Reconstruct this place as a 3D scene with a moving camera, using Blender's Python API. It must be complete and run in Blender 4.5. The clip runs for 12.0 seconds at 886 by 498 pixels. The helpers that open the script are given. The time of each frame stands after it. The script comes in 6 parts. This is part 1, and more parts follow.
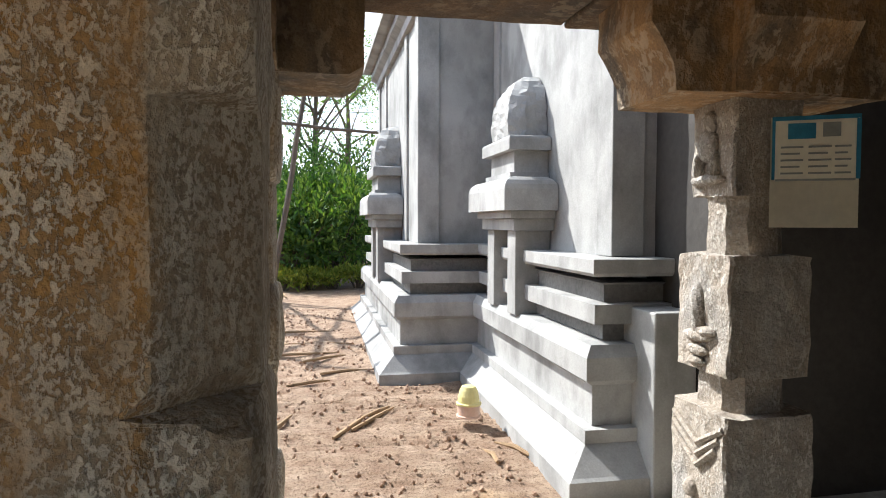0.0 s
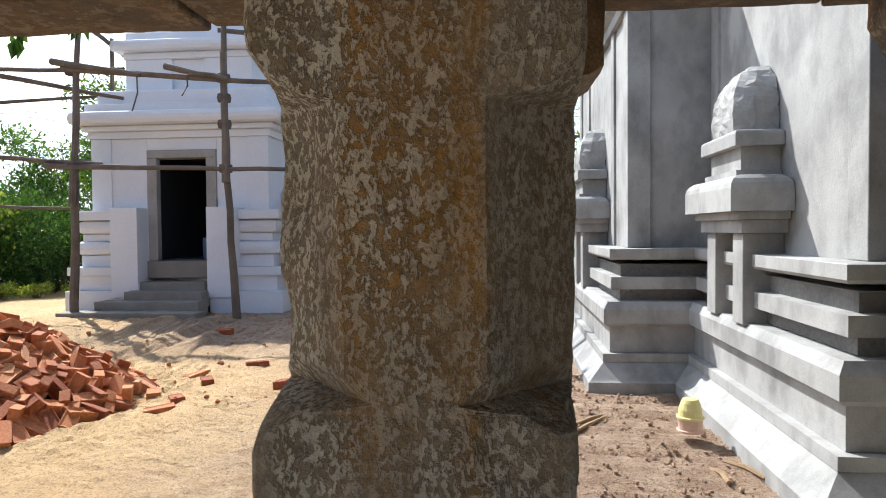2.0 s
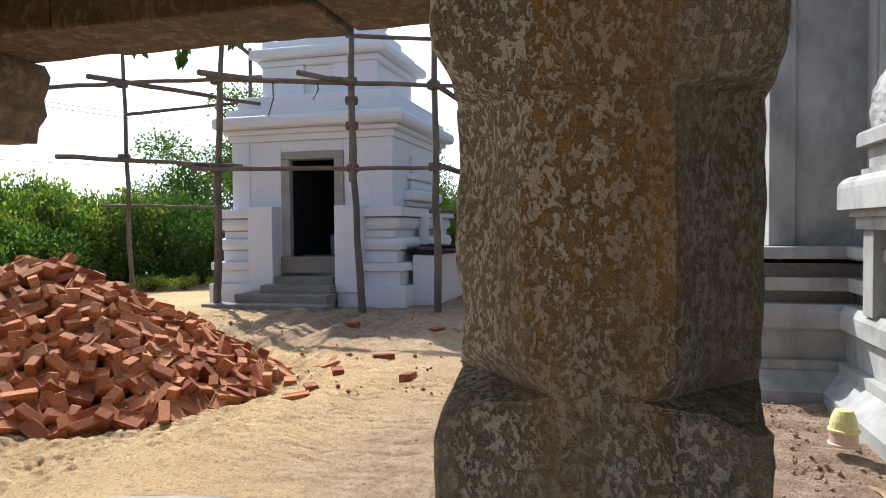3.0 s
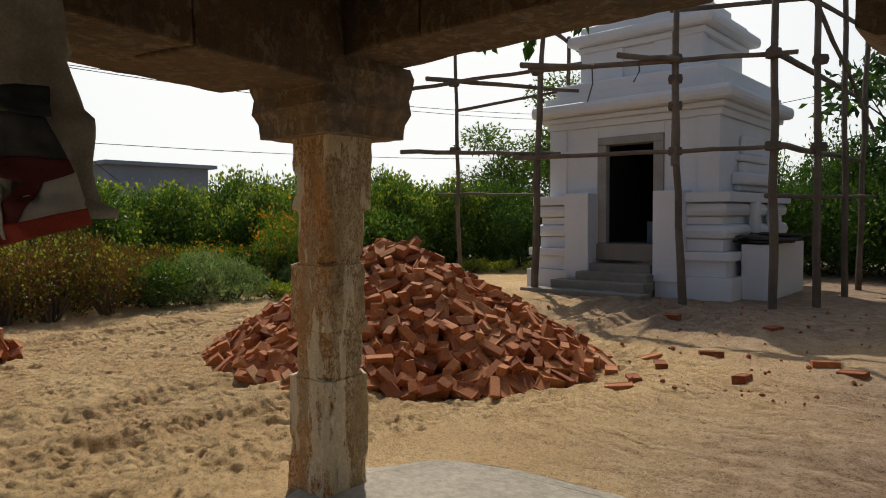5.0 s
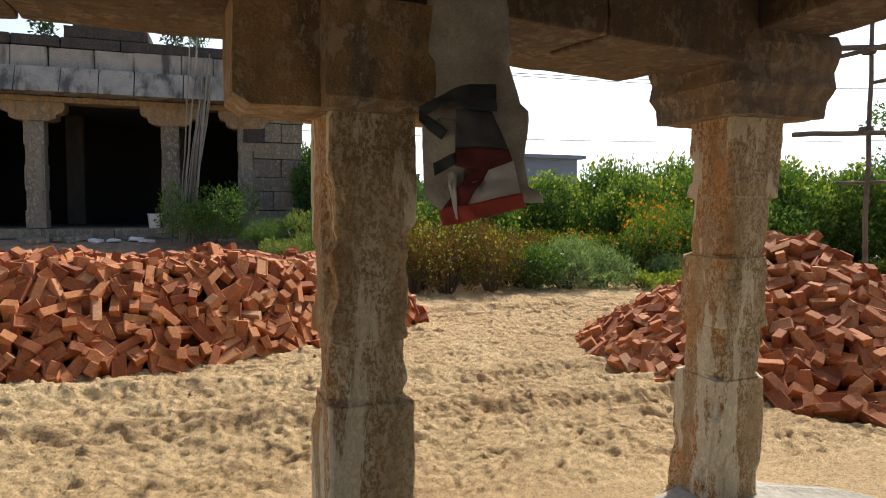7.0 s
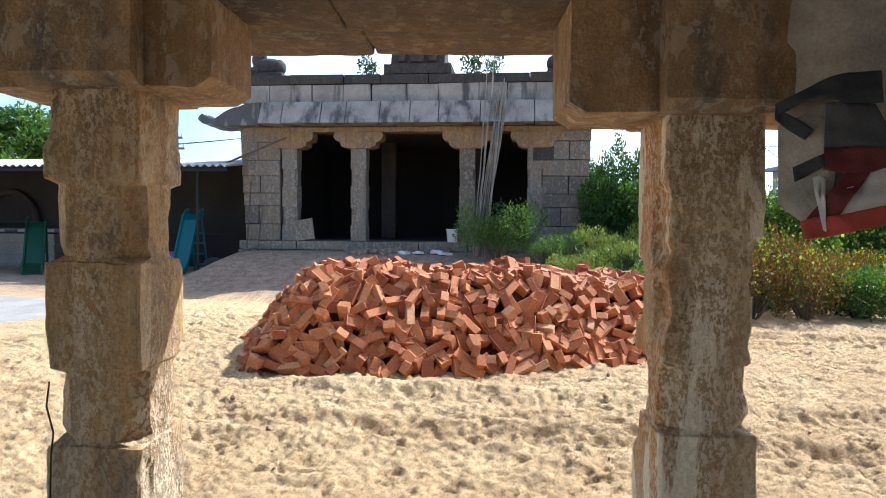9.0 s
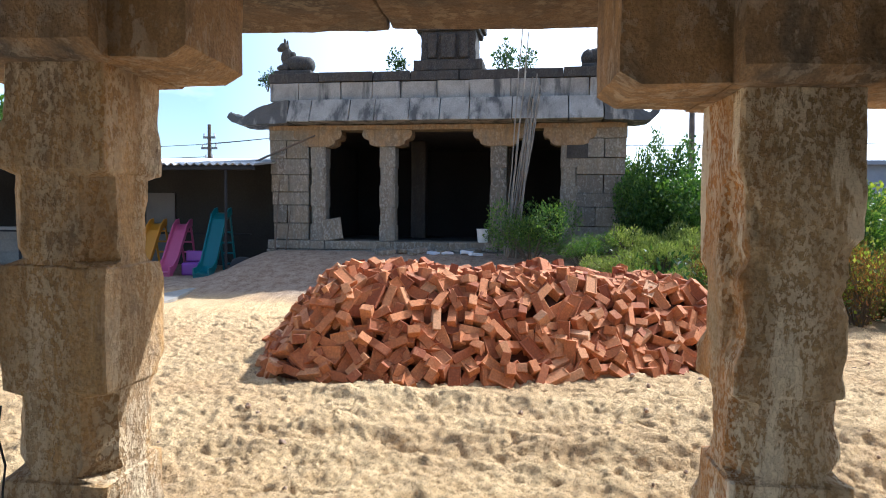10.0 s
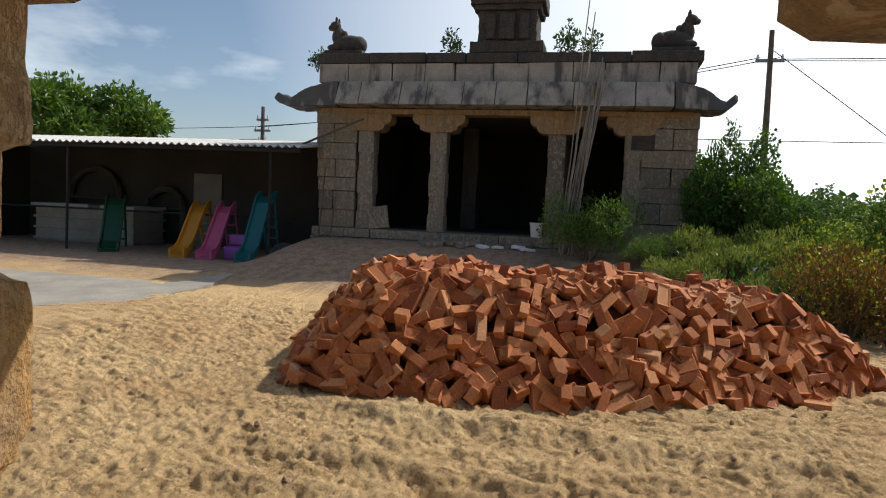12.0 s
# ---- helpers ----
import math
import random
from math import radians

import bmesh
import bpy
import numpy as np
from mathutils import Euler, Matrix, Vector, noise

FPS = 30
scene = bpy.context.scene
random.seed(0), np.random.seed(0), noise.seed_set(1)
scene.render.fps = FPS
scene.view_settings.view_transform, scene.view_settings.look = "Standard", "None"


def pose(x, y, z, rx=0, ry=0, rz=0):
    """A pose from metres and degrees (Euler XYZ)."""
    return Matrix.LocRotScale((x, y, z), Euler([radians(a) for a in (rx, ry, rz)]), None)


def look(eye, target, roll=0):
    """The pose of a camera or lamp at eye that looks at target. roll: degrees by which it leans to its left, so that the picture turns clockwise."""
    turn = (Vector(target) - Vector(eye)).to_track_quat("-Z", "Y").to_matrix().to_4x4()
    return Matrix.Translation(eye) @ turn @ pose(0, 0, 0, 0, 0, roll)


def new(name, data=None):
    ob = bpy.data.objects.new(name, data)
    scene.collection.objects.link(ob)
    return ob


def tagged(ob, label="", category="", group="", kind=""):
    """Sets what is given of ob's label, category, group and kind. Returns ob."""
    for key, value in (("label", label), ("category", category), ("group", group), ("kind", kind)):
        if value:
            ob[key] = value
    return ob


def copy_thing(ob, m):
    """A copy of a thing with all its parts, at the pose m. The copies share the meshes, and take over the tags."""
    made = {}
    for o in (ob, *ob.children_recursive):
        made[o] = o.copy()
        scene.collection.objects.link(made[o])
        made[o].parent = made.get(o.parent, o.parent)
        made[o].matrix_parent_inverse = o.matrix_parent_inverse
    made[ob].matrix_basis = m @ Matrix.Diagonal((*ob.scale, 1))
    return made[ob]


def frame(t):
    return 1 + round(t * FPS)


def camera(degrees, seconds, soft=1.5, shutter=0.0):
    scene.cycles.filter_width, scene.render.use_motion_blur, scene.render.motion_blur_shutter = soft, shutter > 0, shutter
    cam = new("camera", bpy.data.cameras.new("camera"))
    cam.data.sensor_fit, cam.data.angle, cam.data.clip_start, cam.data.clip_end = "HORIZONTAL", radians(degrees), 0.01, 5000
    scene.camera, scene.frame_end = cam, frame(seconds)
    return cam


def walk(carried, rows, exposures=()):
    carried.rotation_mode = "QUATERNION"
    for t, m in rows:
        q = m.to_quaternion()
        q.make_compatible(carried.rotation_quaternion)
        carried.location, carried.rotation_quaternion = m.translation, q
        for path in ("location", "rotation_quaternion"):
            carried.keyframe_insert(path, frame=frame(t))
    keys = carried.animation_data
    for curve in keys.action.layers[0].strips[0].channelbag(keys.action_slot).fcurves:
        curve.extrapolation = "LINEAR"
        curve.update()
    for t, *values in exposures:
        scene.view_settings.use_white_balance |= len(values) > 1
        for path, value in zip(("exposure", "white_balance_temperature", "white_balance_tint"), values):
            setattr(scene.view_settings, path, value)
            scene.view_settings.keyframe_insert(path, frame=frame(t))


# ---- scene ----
# ---------------------------------------------------------------- camera
cam = camera(67.7, 12.0, 1.0)
PATH = [
    (0.0, -0.000, -0.000, 1.468, -11.08, -2.29, -0.16),
    (0.5, -0.044, 0.014, 1.463, -7.07, -2.16, 0.19),
    (1.0, -0.064, -0.015, 1.449, -3.23, -2.02, 0.22),
    (1.5, -0.114, 0.016, 1.458, 0.46, -1.94, 0.48),
    (2.0, -0.148, 0.011, 1.457, 5.37, -1.72, 0.54),
    (2.5, -0.181, -0.005, 1.455, 10.10, -1.67, 0.42),
    (3.0, -0.221, -0.007, 1.452, 15.37, -1.83, 0.55),
    (3.2, -0.239, -0.021, 1.451, 17.38, -2.05, 0.76),
    (4.8, -0.340, 0.048, 1.457, 39.98, -2.83, 0.31),
    (5.0, -0.392, -0.004, 1.456, 41.54, -2.76, 0.51),
    (5.5, -0.403, -0.042, 1.451, 48.04, -2.85, 0.39),
    (6.0, -0.438, -0.060, 1.444, 54.08, -3.18, -0.13),
    (6.5, -0.472, -0.090, 1.432, 62.50, -3.11, -0.24),
    (7.0, -0.483, -0.128, 1.446, 72.14, -3.67, -0.46),
    (7.5, -0.486, -0.147, 1.439, 82.33, -2.55, 0.34),
    (7.7, -0.490, -0.160, 1.452, 85.95, -2.71, 0.16),
    (9.3, -0.635, -0.280, 1.425, 96.73, -2.18, -0.53),
    (9.5, -0.711, -0.280, 1.426, 97.26, -2.08, -0.56),
    (10.0, -0.908, -0.281, 1.422, 98.72, -2.45, -0.62),
    (10.5, -1.124, -0.333, 1.422, 99.57, -4.60, -1.13),
    (11.0, -1.302, -0.373, 1.435, 100.47, -4.26, -1.32),
    (11.5, -1.508, -0.363, 1.444, 102.04, -3.40, -1.95),
    (12.0, -1.691, -0.392, 1.459, 103.21, -3.50, -2.64),
]
EXPOSURES = [(0.0, 1.08, 5950, 10), (1.5, 0.97, 5900, 10), (2.5, 0.58, 5950, 10), (3.2, 0.46, 6000, 10), (4.8, -0.62, 6800, 10), (5.5, -0.40, 6900, 10), (7.0, 0.22, 6350, 10), (7.7, 0.58, 5900, 10), (9.3, 0.93, 5400, 10), (10.5, 0.62, 5650, 10), (11.0, 0.28, 5900, 10), (11.5, -0.06, 6250, 10), (12.0, -0.22, 6600, 10)]
walk(cam, [(t, pose(x, y, z, 90 + pitch, roll, yaw)) for t, x, y, z, yaw, pitch, roll in PATH], EXPOSURES)

# ---------------------------------------------------------------- light
SUN_AZ, SUN_EL = 44.0, 46.0      # degrees west of north, degrees above the horizon
world = bpy.data.worlds.new("sky_world")
scene.world = world
world.use_nodes = True
wn = world.node_tree
sky = wn.nodes.new("ShaderNodeTexSky")
sky.sky_type = "NISHITA"
sky.sun_disc = False
sky.sun_elevation = radians(SUN_EL)
sky.sun_rotation = radians(-SUN_AZ)
sky.air_density, sky.dust_density, sky.ozone_density = 1.0, 1.0, 1.5
wn.nodes["Background"].inputs["Strength"].default_value = 0.125
# thin cloud and haze, whiter towards the sun
sky_at = wn.nodes.new("ShaderNodeTexCoord").outputs["Generated"]
toward = wn.nodes.new("ShaderNodeVectorMath")
toward.operation = "DOT_PRODUCT"
toward.inputs[1].default_value = (-math.sin(radians(SUN_AZ)) * 0.94, math.cos(radians(SUN_AZ)) * 0.94, 0.34)
wn.links.new(sky_at, toward.inputs[0])
haze = wn.nodes.new("ShaderNodeMapRange")
haze.inputs["From Min"].default_value, haze.inputs["From Max"].default_value = 0.30, 0.92
wn.links.new(toward.outputs["Value"], haze.inputs["Value"])
streaks = wn.nodes.new("ShaderNodeMapping")
streaks.inputs["Scale"].default_value = (1.2, 1.2, 3.5)
wn.links.new(sky_at, streaks.inputs["Vector"])
cloud = wn.nodes.new("ShaderNodeTexNoise")
cloud.inputs["Scale"].default_value, cloud.inputs["Detail"].default_value, cloud.inputs["Roughness"].default_value = 1.9, 6.0, 0.55
wn.links.new(streaks.outputs[0], cloud.inputs["Vector"])
thick = wn.nodes.new("ShaderNodeMapRange")
thick.inputs["From Min"].default_value, thick.inputs["From Max"].default_value = 0.55, 0.85
wn.links.new(cloud.outputs["Fac"], thick.inputs["Value"])
cover = wn.nodes.new("ShaderNodeMath")
cover.operation, cover.use_clamp = "MAXIMUM", True
wn.links.new(haze.outputs[0], cover.inputs[0])
wn.links.new(thick.outputs[0], cover.inputs[1])
veil = wn.nodes.new("ShaderNodeMix")
veil.data_type = "RGBA"
veil.inputs[7].default_value = (11.5, 12.0, 12.4, 1)
wn.links.new(cover.outputs[0], veil.inputs[0])
wn.links.new(sky.outputs[0], veil.inputs[6])
wn.links.new(veil.outputs[2], wn.nodes["Background"].inputs["Color"])

sun = new("sun", bpy.data.lights.new("sun", "SUN"))
sun.data.energy, sun.data.angle, sun.data.color = 5.0, radians(0.6), (1.0, 0.94, 0.84)
sx = -math.sin(radians(SUN_AZ)) * math.cos(radians(SUN_EL))
sy = math.cos(radians(SUN_AZ)) * math.cos(radians(SUN_EL))
sun.matrix_world = look((sx * 60, sy * 60, math.sin(radians(SUN_EL)) * 60), (0, 0, 0))


# ---------------------------------------------------------------- materials
def material(name, rough=0.8, metal=0.0):
    m = bpy.data.materials.new(name)
    m.use_nodes = True
    b = m.node_tree.nodes["Principled BSDF"]
    b.inputs["Roughness"].default_value = rough
    b.inputs["Metallic"].default_value = metal
    return m, m.node_tree, b


def node(nt, kind, **values):
    n = nt.nodes.new(kind)
    for key, value in values.items():
        n.inputs[key].default_value = value
    return n


def coords(nt):
    return nt.nodes.new("ShaderNodeTexCoord").outputs["Object"]


def ramp(nt, fac, stops):
    r = nt.nodes.new("ShaderNodeValToRGB")
    while len(r.color_ramp.elements) < len(stops):
        r.color_ramp.elements.new(0.5)
    for e, (p, c) in zip(r.color_ramp.elements, stops):
        e.position = p
        e.color = (*c, 1) if len(c) == 3 else c
    nt.links.new(fac, r.inputs[0])
    return r.outputs[0]


def noise_of(nt, at, scale, detail=5.0, rough=0.6, dist=0.0):
    n = node(nt, "ShaderNodeTexNoise", Scale=scale, Detail=detail, Roughness=rough, Distortion=dist)
    nt.links.new(at, n.inputs["Vector"])
    return n.outputs["Fac"]


def mixed(nt, fac, a, b, how="MIX"):
    m = nt.nodes.new("ShaderNodeMix")
    m.data_type, m.blend_type = "RGBA", how
    for slot, v in ((0, fac), (6, a), (7, b)):
        if isinstance(v, (int, float)):
            m.inputs[slot].default_value = v
        elif isinstance(v, tuple):
            m.inputs[slot].default_value = (*v, 1)
        else:
            nt.links.new(v, m.inputs[slot])
    return m.outputs[2]


def bumped(nt, b, height, strength=0.4, distance=0.02):
    n = node(nt, "ShaderNodeBump", Strength=strength, Distance=distance)
    nt.links.new(height, n.inputs["Height"])
    nt.links.new(n.outputs[0], b.inputs["Normal"])


def stretched(nt, at, sx_, sy_, sz_):
    n = nt.nodes.new("ShaderNodeMapping")
    n.inputs["Scale"].default_value = (sx_, sy_, sz_)
    nt.links.new(at, n.inputs["Vector"])
    return n.outputs[0]


def plain(name, base, rough=0.8, vary=0.12, scale=14.0, bump=0.15, metal=0.0, rnd=0.0):
    """A surface of one colour with two scales of grain and a faint relief."""
    m, nt, b = material(name, rough, metal)
    at = coords(nt)
    lo, hi = tuple(c * (1 - vary) for c in base), tuple(min(1, c * (1 + vary)) for c in base)
    big = ramp(nt, noise_of(nt, at, scale * 0.15), [(0.3, lo), (0.7, hi)])
    fine = ramp(nt, noise_of(nt, at, scale * 4), [(0.3, (1 - vary,) * 3), (0.7, (1, 1, 1))])
    c = mixed(nt, 1.0, big, fine, "MULTIPLY")
    if rnd:
        info = nt.nodes.new("ShaderNodeObjectInfo").outputs["Random"]
        c = mixed(nt, 1.0, c, ramp(nt, info, [(0, (1 - rnd,) * 3), (1, (1, 1, 1))]), "MULTIPLY")
    nt.links.new(c, b.inputs["Base Color"])
    bumped(nt, b, noise_of(nt, at, scale * 3), bump)
    return m


def granite(name, warm, grey, pale, speck=0.5, fleck_scale=60.0, streaks=0.6, lichen=False, patch=0.0, sides="", rnd=0.0):
    """Old granite: ochre and grey stains, dark runs, and pale lichen flecks. sides: which flanks are coloured grey."""
    m, nt, b = material(name, 0.88)
    at = coords(nt)
    c = ramp(nt, noise_of(nt, stretched(nt, at, 1, 1, 0.55), 4.2, 4, 0.6, 0.3), [(0.36, grey), (0.54, warm)])
    if sides:
        sep = nt.nodes.new("ShaderNodeSeparateXYZ")
        nt.links.new(at, sep.inputs[0])
        reach = nt.nodes.new("ShaderNodeMath")
        if sides == "flanks":
            reach.operation = "ABSOLUTE"
            nt.links.new(sep.outputs["X"], reach.inputs[0])
        else:
            reach.operation = "ADD"
            nt.links.new(sep.outputs["X"], reach.inputs[0])
            nt.links.new(sep.outputs["Y"], reach.inputs[1])
        wob = node(nt, "ShaderNodeMath")
        wob.operation = "MULTIPLY_ADD"
        nt.links.new(noise_of(nt, stretched(nt, at, 1, 1, 0.5), 7, 4), wob.inputs[0])
        wob.inputs[1].default_value = 0.07 if sides == "flanks" else 0.16
        nt.links.new(reach.outputs[0], wob.inputs[2])
        edge = 0.118 if sides == "flanks" else 0.08
        where_grey = ramp(nt, wob.outputs[0], [(edge - 0.012, (0, 0, 0)), (edge + 0.012, (0.92,) * 3)])
        c = mixed(nt, where_grey, c, ramp(nt, noise_of(nt, at, 6, 4), [(0.35, tuple(v * 0.8 for v in grey)), (0.65, tuple(min(1, v * 1.12) for v in grey))]))
    if rnd:
        info = nt.nodes.new("ShaderNodeObjectInfo").outputs["Random"]
        c = mixed(nt, 1.0, c, ramp(nt, info, [(0, (1 - rnd,) * 3), (0.5, (1.0, 0.94, 0.84)), (1, (1, 1, 1))]), "MULTIPLY")
    c = mixed(nt, 1.0, c, ramp(nt, noise_of(nt, at, 120, 3), [(0.3, (0.6,) * 3), (0.7, (1, 1, 1))]), "MULTIPLY")
    c = mixed(nt, 1.0, c, ramp(nt, noise_of(nt, at, 14, 5, 0.65), [(0.3, (0.7,) * 3), (0.65, (1, 1, 1))]), "MULTIPLY")
    run = noise_of(nt, stretched(nt, at, 11, 11, 0.9), 1.0, 4)
    c = mixed(nt, ramp(nt, run, [(0.5, (0, 0, 0)), (0.68, (streaks,) * 3)]), c, tuple(v * 0.4 for v in warm))
    fleck = mixed(nt, 0.45, noise_of(nt, stretched(nt, at, 1, 1, 0.7), fleck_scale * 1.2, 4, 0.65, 0.3), noise_of(nt, stretched(nt, at, 1, 1, 0.6), fleck_scale * 0.62, 4, 0.6, 0.4))
    where = noise_of(nt, stretched(nt, at, 1, 1, 0.22), 5.0, 4)
    if patch:
        p = noise_of(nt, stretched(nt, at, 2.6, 2.6, 0.55), 2.2, 6, 0.62, 0.2)
        c = mixed(nt, ramp(nt, p, [(0.525, (0, 0, 0)), (0.545, (patch,) * 3)]), c, tuple(v * 0.9 for v in pale))
    lo = 0.47 if lichen else 0.505
    f = mixed(nt, 1.0, ramp(nt, fleck, [(lo, (0, 0, 0)), (lo + 0.05, (speck,) * 3)]), ramp(nt, where, [(0.38, (0.15,) * 3), (0.56, (1, 1, 1))]), "MULTIPLY")
    c = mixed(nt, f, c, pale)
    nt.links.new(c, b.inputs["Base Color"])
    h = mixed(nt, 0.5, noise_of(nt, at, 16, 6), mixed(nt, 0.5, noise_of(nt, at, 80, 4), f))
    bumped(nt, b, h, 1.0, 0.025)
    return m


M_PILLAR = granite("pillar_granite", (0.55, 0.30, 0.09), (0.47, 0.39, 0.285), (0.88, 0.82, 0.69), 0.76, 135.0, 0.4, True, 0.0, "flanks")
# The strong orange also carries warm light bounced off the sand.
M_PILLAR_WORN = granite("worn_pillar_granite", (0.66, 0.285, 0.065), (0.54, 0.375, 0.185), (0.86, 0.74, 0.53), 0.62, 80.0, 0.55, True, 0.8, "east")
M_PILLAR_OCHRE = granite("ochre_pillar_granite", (0.60, 0.345, 0.125), (0.29, 0.205, 0.125), (0.78, 0.62, 0.40), 0.5, 70.0, 0.65, True, 0.25)
# Beam colour holds soot and the shade of inward faces.
M_BEAM = granite("soot_shade_beam_granite", (0.17, 0.105, 0.055), (0.105, 0.082, 0.06), (0.33, 0.26, 0.18), 0.35, 22.0)
# Darker copy of the capital stone for capitals in the hall's shade.
M_CAPDARK = granite("shaded_capital_granite", (0.30, 0.20, 0.11), (0.15, 0.125, 0.10), (0.48, 0.40, 0.30), 0.4, 24.0)
M_CAPITAL = granite("capital_granite", (0.50, 0.30, 0.135), (0.19, 0.145, 0.10), (0.60, 0.50, 0.37), 0.45, 26.0)
M_CARVED = granite("carved_granite", (0.48, 0.41, 0.33), (0.45, 0.42, 0.38), (0.7, 0.66, 0.6), 0.5, 70.0, 0.3)
M_OLD = granite("temple_granite", (0.31, 0.265, 0.20), (0.265, 0.245, 0.205), (0.48, 0.45, 0.39), 0.4, 22.0, rnd=0.38)
# Black weathering on coping and turret; inside the porch it paints shade.
M_WEATHER_SHADE = granite("weathered_shaded_granite", (0.07, 0.06, 0.05), (0.045, 0.045, 0.045), (0.2, 0.19, 0.18), 0.25)
def cement(name):
    """Float-finished cement: cloudy patches of damp, trowel marks and a fine grain."""
    m, nt, b = material(name, 0.78)
    at = coords(nt)
    c = ramp(nt, noise_of(nt, at, 1.3, 5, 0.6), [(0.32, (0.285, 0.283, 0.272)), (0.68, (0.44, 0.436, 0.42))])
    c = mixed(nt, 1.0, c, ramp(nt, noise_of(nt, stretched(nt, at, 1, 1, 0.6), 3.4, 5, 0.6), [(0.36, (0.66,) * 3), (0.56, (1, 1, 1))]), "MULTIPLY")
    c = mixed(nt, 1.0, c, ramp(nt, noise_of(nt, at, 90, 3), [(0.3, (0.86,) * 3), (0.7, (1, 1, 1))]), "MULTIPLY")
    nt.links.new(c, b.inputs["Base Color"])
    bumped(nt, b, mixed(nt, 0.5, noise_of(nt, at, 9, 4), noise_of(nt, at, 60, 3)), 0.16)
    return m


M_GREY = cement("cement_plaster")
M_RECESS = plain("recess_cement", (0.19, 0.185, 0.175), 0.9, 0.35, 9, 0.6)
M_WHITE = plain("lime_wash", (0.70, 0.71, 0.735), 0.8, 0.06, 6)
M_STEP = plain("step_stone", (0.25, 0.225, 0.19), 0.85, 0.2, 10, 0.4)
# Ceiling colour holds soot and the shade under the roof.
M_CEIL = plain("soot_shade_slab", (0.15, 0.115, 0.08), 0.9, 0.35, 7, 0.5)
# Near-black paints shade: unlit hall walls and frames deep in the shed.
M_DARK = plain("unlit_dark", (0.05, 0.045, 0.04), 0.9, 0.3, 6)
M_POLE = plain("casuarina_pole", (0.155, 0.12, 0.09), 0.85, 0.35, 22, 0.5)
M_DRYPOLE = plain("weathered_pole", (0.27, 0.235, 0.19), 0.85, 0.3, 22, 0.4)
M_CONCRETE = plain("concrete", (0.34, 0.31, 0.265), 0.9, 0.25, 8, 0.5)
# Black for cables and posts, and for painted shade inside shrine and porch.
M_BLACK = plain("black_and_unlit", (0.02, 0.02, 0.022), 0.9, 0.2, 6)


# ---------------------------------------------------------------- mesh helpers
def mesh_of(name, bm, mat, smooth=False):
    me = bpy.data.meshes.new(name)
    bm.to_mesh(me)
    bm.free()
    for mm in (mat if isinstance(mat, (list, tuple)) else [mat]):
        me.materials.append(mm)
    if smooth:
        me.polygons.foreach_set("use_smooth", [True] * len(me.polygons))
    return me


def part(name, bm, mat, parent, label="", smooth=False):
    ob = new(name, mesh_of(name, bm, mat, smooth))
    ob.parent = parent
    if label:
        tagged(ob, label)
    return ob


def thing(name, label, category, at=(0, 0, 0), turn=0.0, group="", kind=""):
    ob = new(name)
    ob.empty_display_size = 0.2
    ob.matrix_world = pose(*at, 0, 0, turn)
    return tagged(ob, label, category, group, kind)


def solid(name, bm, mat, label, category, kind="", group="", smooth=False):
    return tagged(new(name, mesh_of(name, bm, mat, smooth)), label, category, group, kind)


def box(bm, x0, x1, y0, y1, z0, z1, bevel=0.0):
    r = bmesh.ops.create_cube(bm, size=1.0, matrix=Matrix.Translation(((x0 + x1) / 2, (y0 + y1) / 2, (z0 + z1) / 2)) @ Matrix.Diagonal((x1 - x0, y1 - y0, z1 - z0, 1)))
    if bevel:
        edges = list({e for v in r["verts"] for e in v.link_edges})
        bmesh.ops.bevel(bm, geom=edges, offset=bevel, segments=2, affect="EDGES", profile=0.5)
    return r["verts"]


def one_box(*a, **k):
    bm = bmesh.new()
    box(bm, *a, **k)
    return bm


def roughen(bm, cell, amount, scale=4.0, seed=0.0):
    """Cut a mesh fine and push its points about, as worn stone."""
    for _ in range(7):
        long = [e for e in bm.edges if e.calc_length() > cell * 1.5]
        if not long:
            break
        bmesh.ops.subdivide_edges(bm, edges=long, cuts=1, use_grid_fill=True)
    off = Vector((seed * 7.3, seed * 3.1, seed * 5.7))
    bm.normal_update()
    for v in bm.verts:
        n = noise.noise_vector(v.co * scale + off) * amount + noise.noise_vector(v.co * scale * 3.7 + off) * amount * 0.5 + noise.noise_vector(v.co * scale * 9.1 + off) * amount * 0.3
        v.co += n
    return bm


def loft(bm, rings, cap=True):
    """Join rings of equal count (lists of points) into a skin."""
    vs = [[bm.verts.new(p) for p in r] for r in rings]
    n = len(rings[0])
    for a, b in zip(vs, vs[1:]):
        for i in range(n):
            bm.faces.new((a[i], a[(i + 1) % n], b[(i + 1) % n], b[i]))
    if cap:
        bm.faces.new(vs[0][::-1])
        bm.faces.new(vs[-1])
    return vs


def tube(bm, points, radii, sides=7):
    """A rod along points, with a radius at each."""
    rings = []
    pts = [Vector(p) for p in points]
    for i, p in enumerate(pts):
        d = (pts[min(i + 1, len(pts) - 1)] - pts[max(i - 1, 0)]).normalized()
        u = d.cross(Vector((0, 0, 1)) if abs(d.z) < 0.9 else Vector((1, 0, 0))).normalized()
        w = d.cross(u)
        r = radii[i] if isinstance(radii, (list, tuple)) else radii
        rings.append([p + (u * math.cos(2 * math.pi * k / sides) + w * math.sin(2 * math.pi * k / sides)) * r for k in range(sides)])
    loft(bm, rings)


def smoothstep(a, b, x):
    t = max(0.0, min(1.0, (x - a) / (b - a)))
    return t * t * (3 - 2 * t)


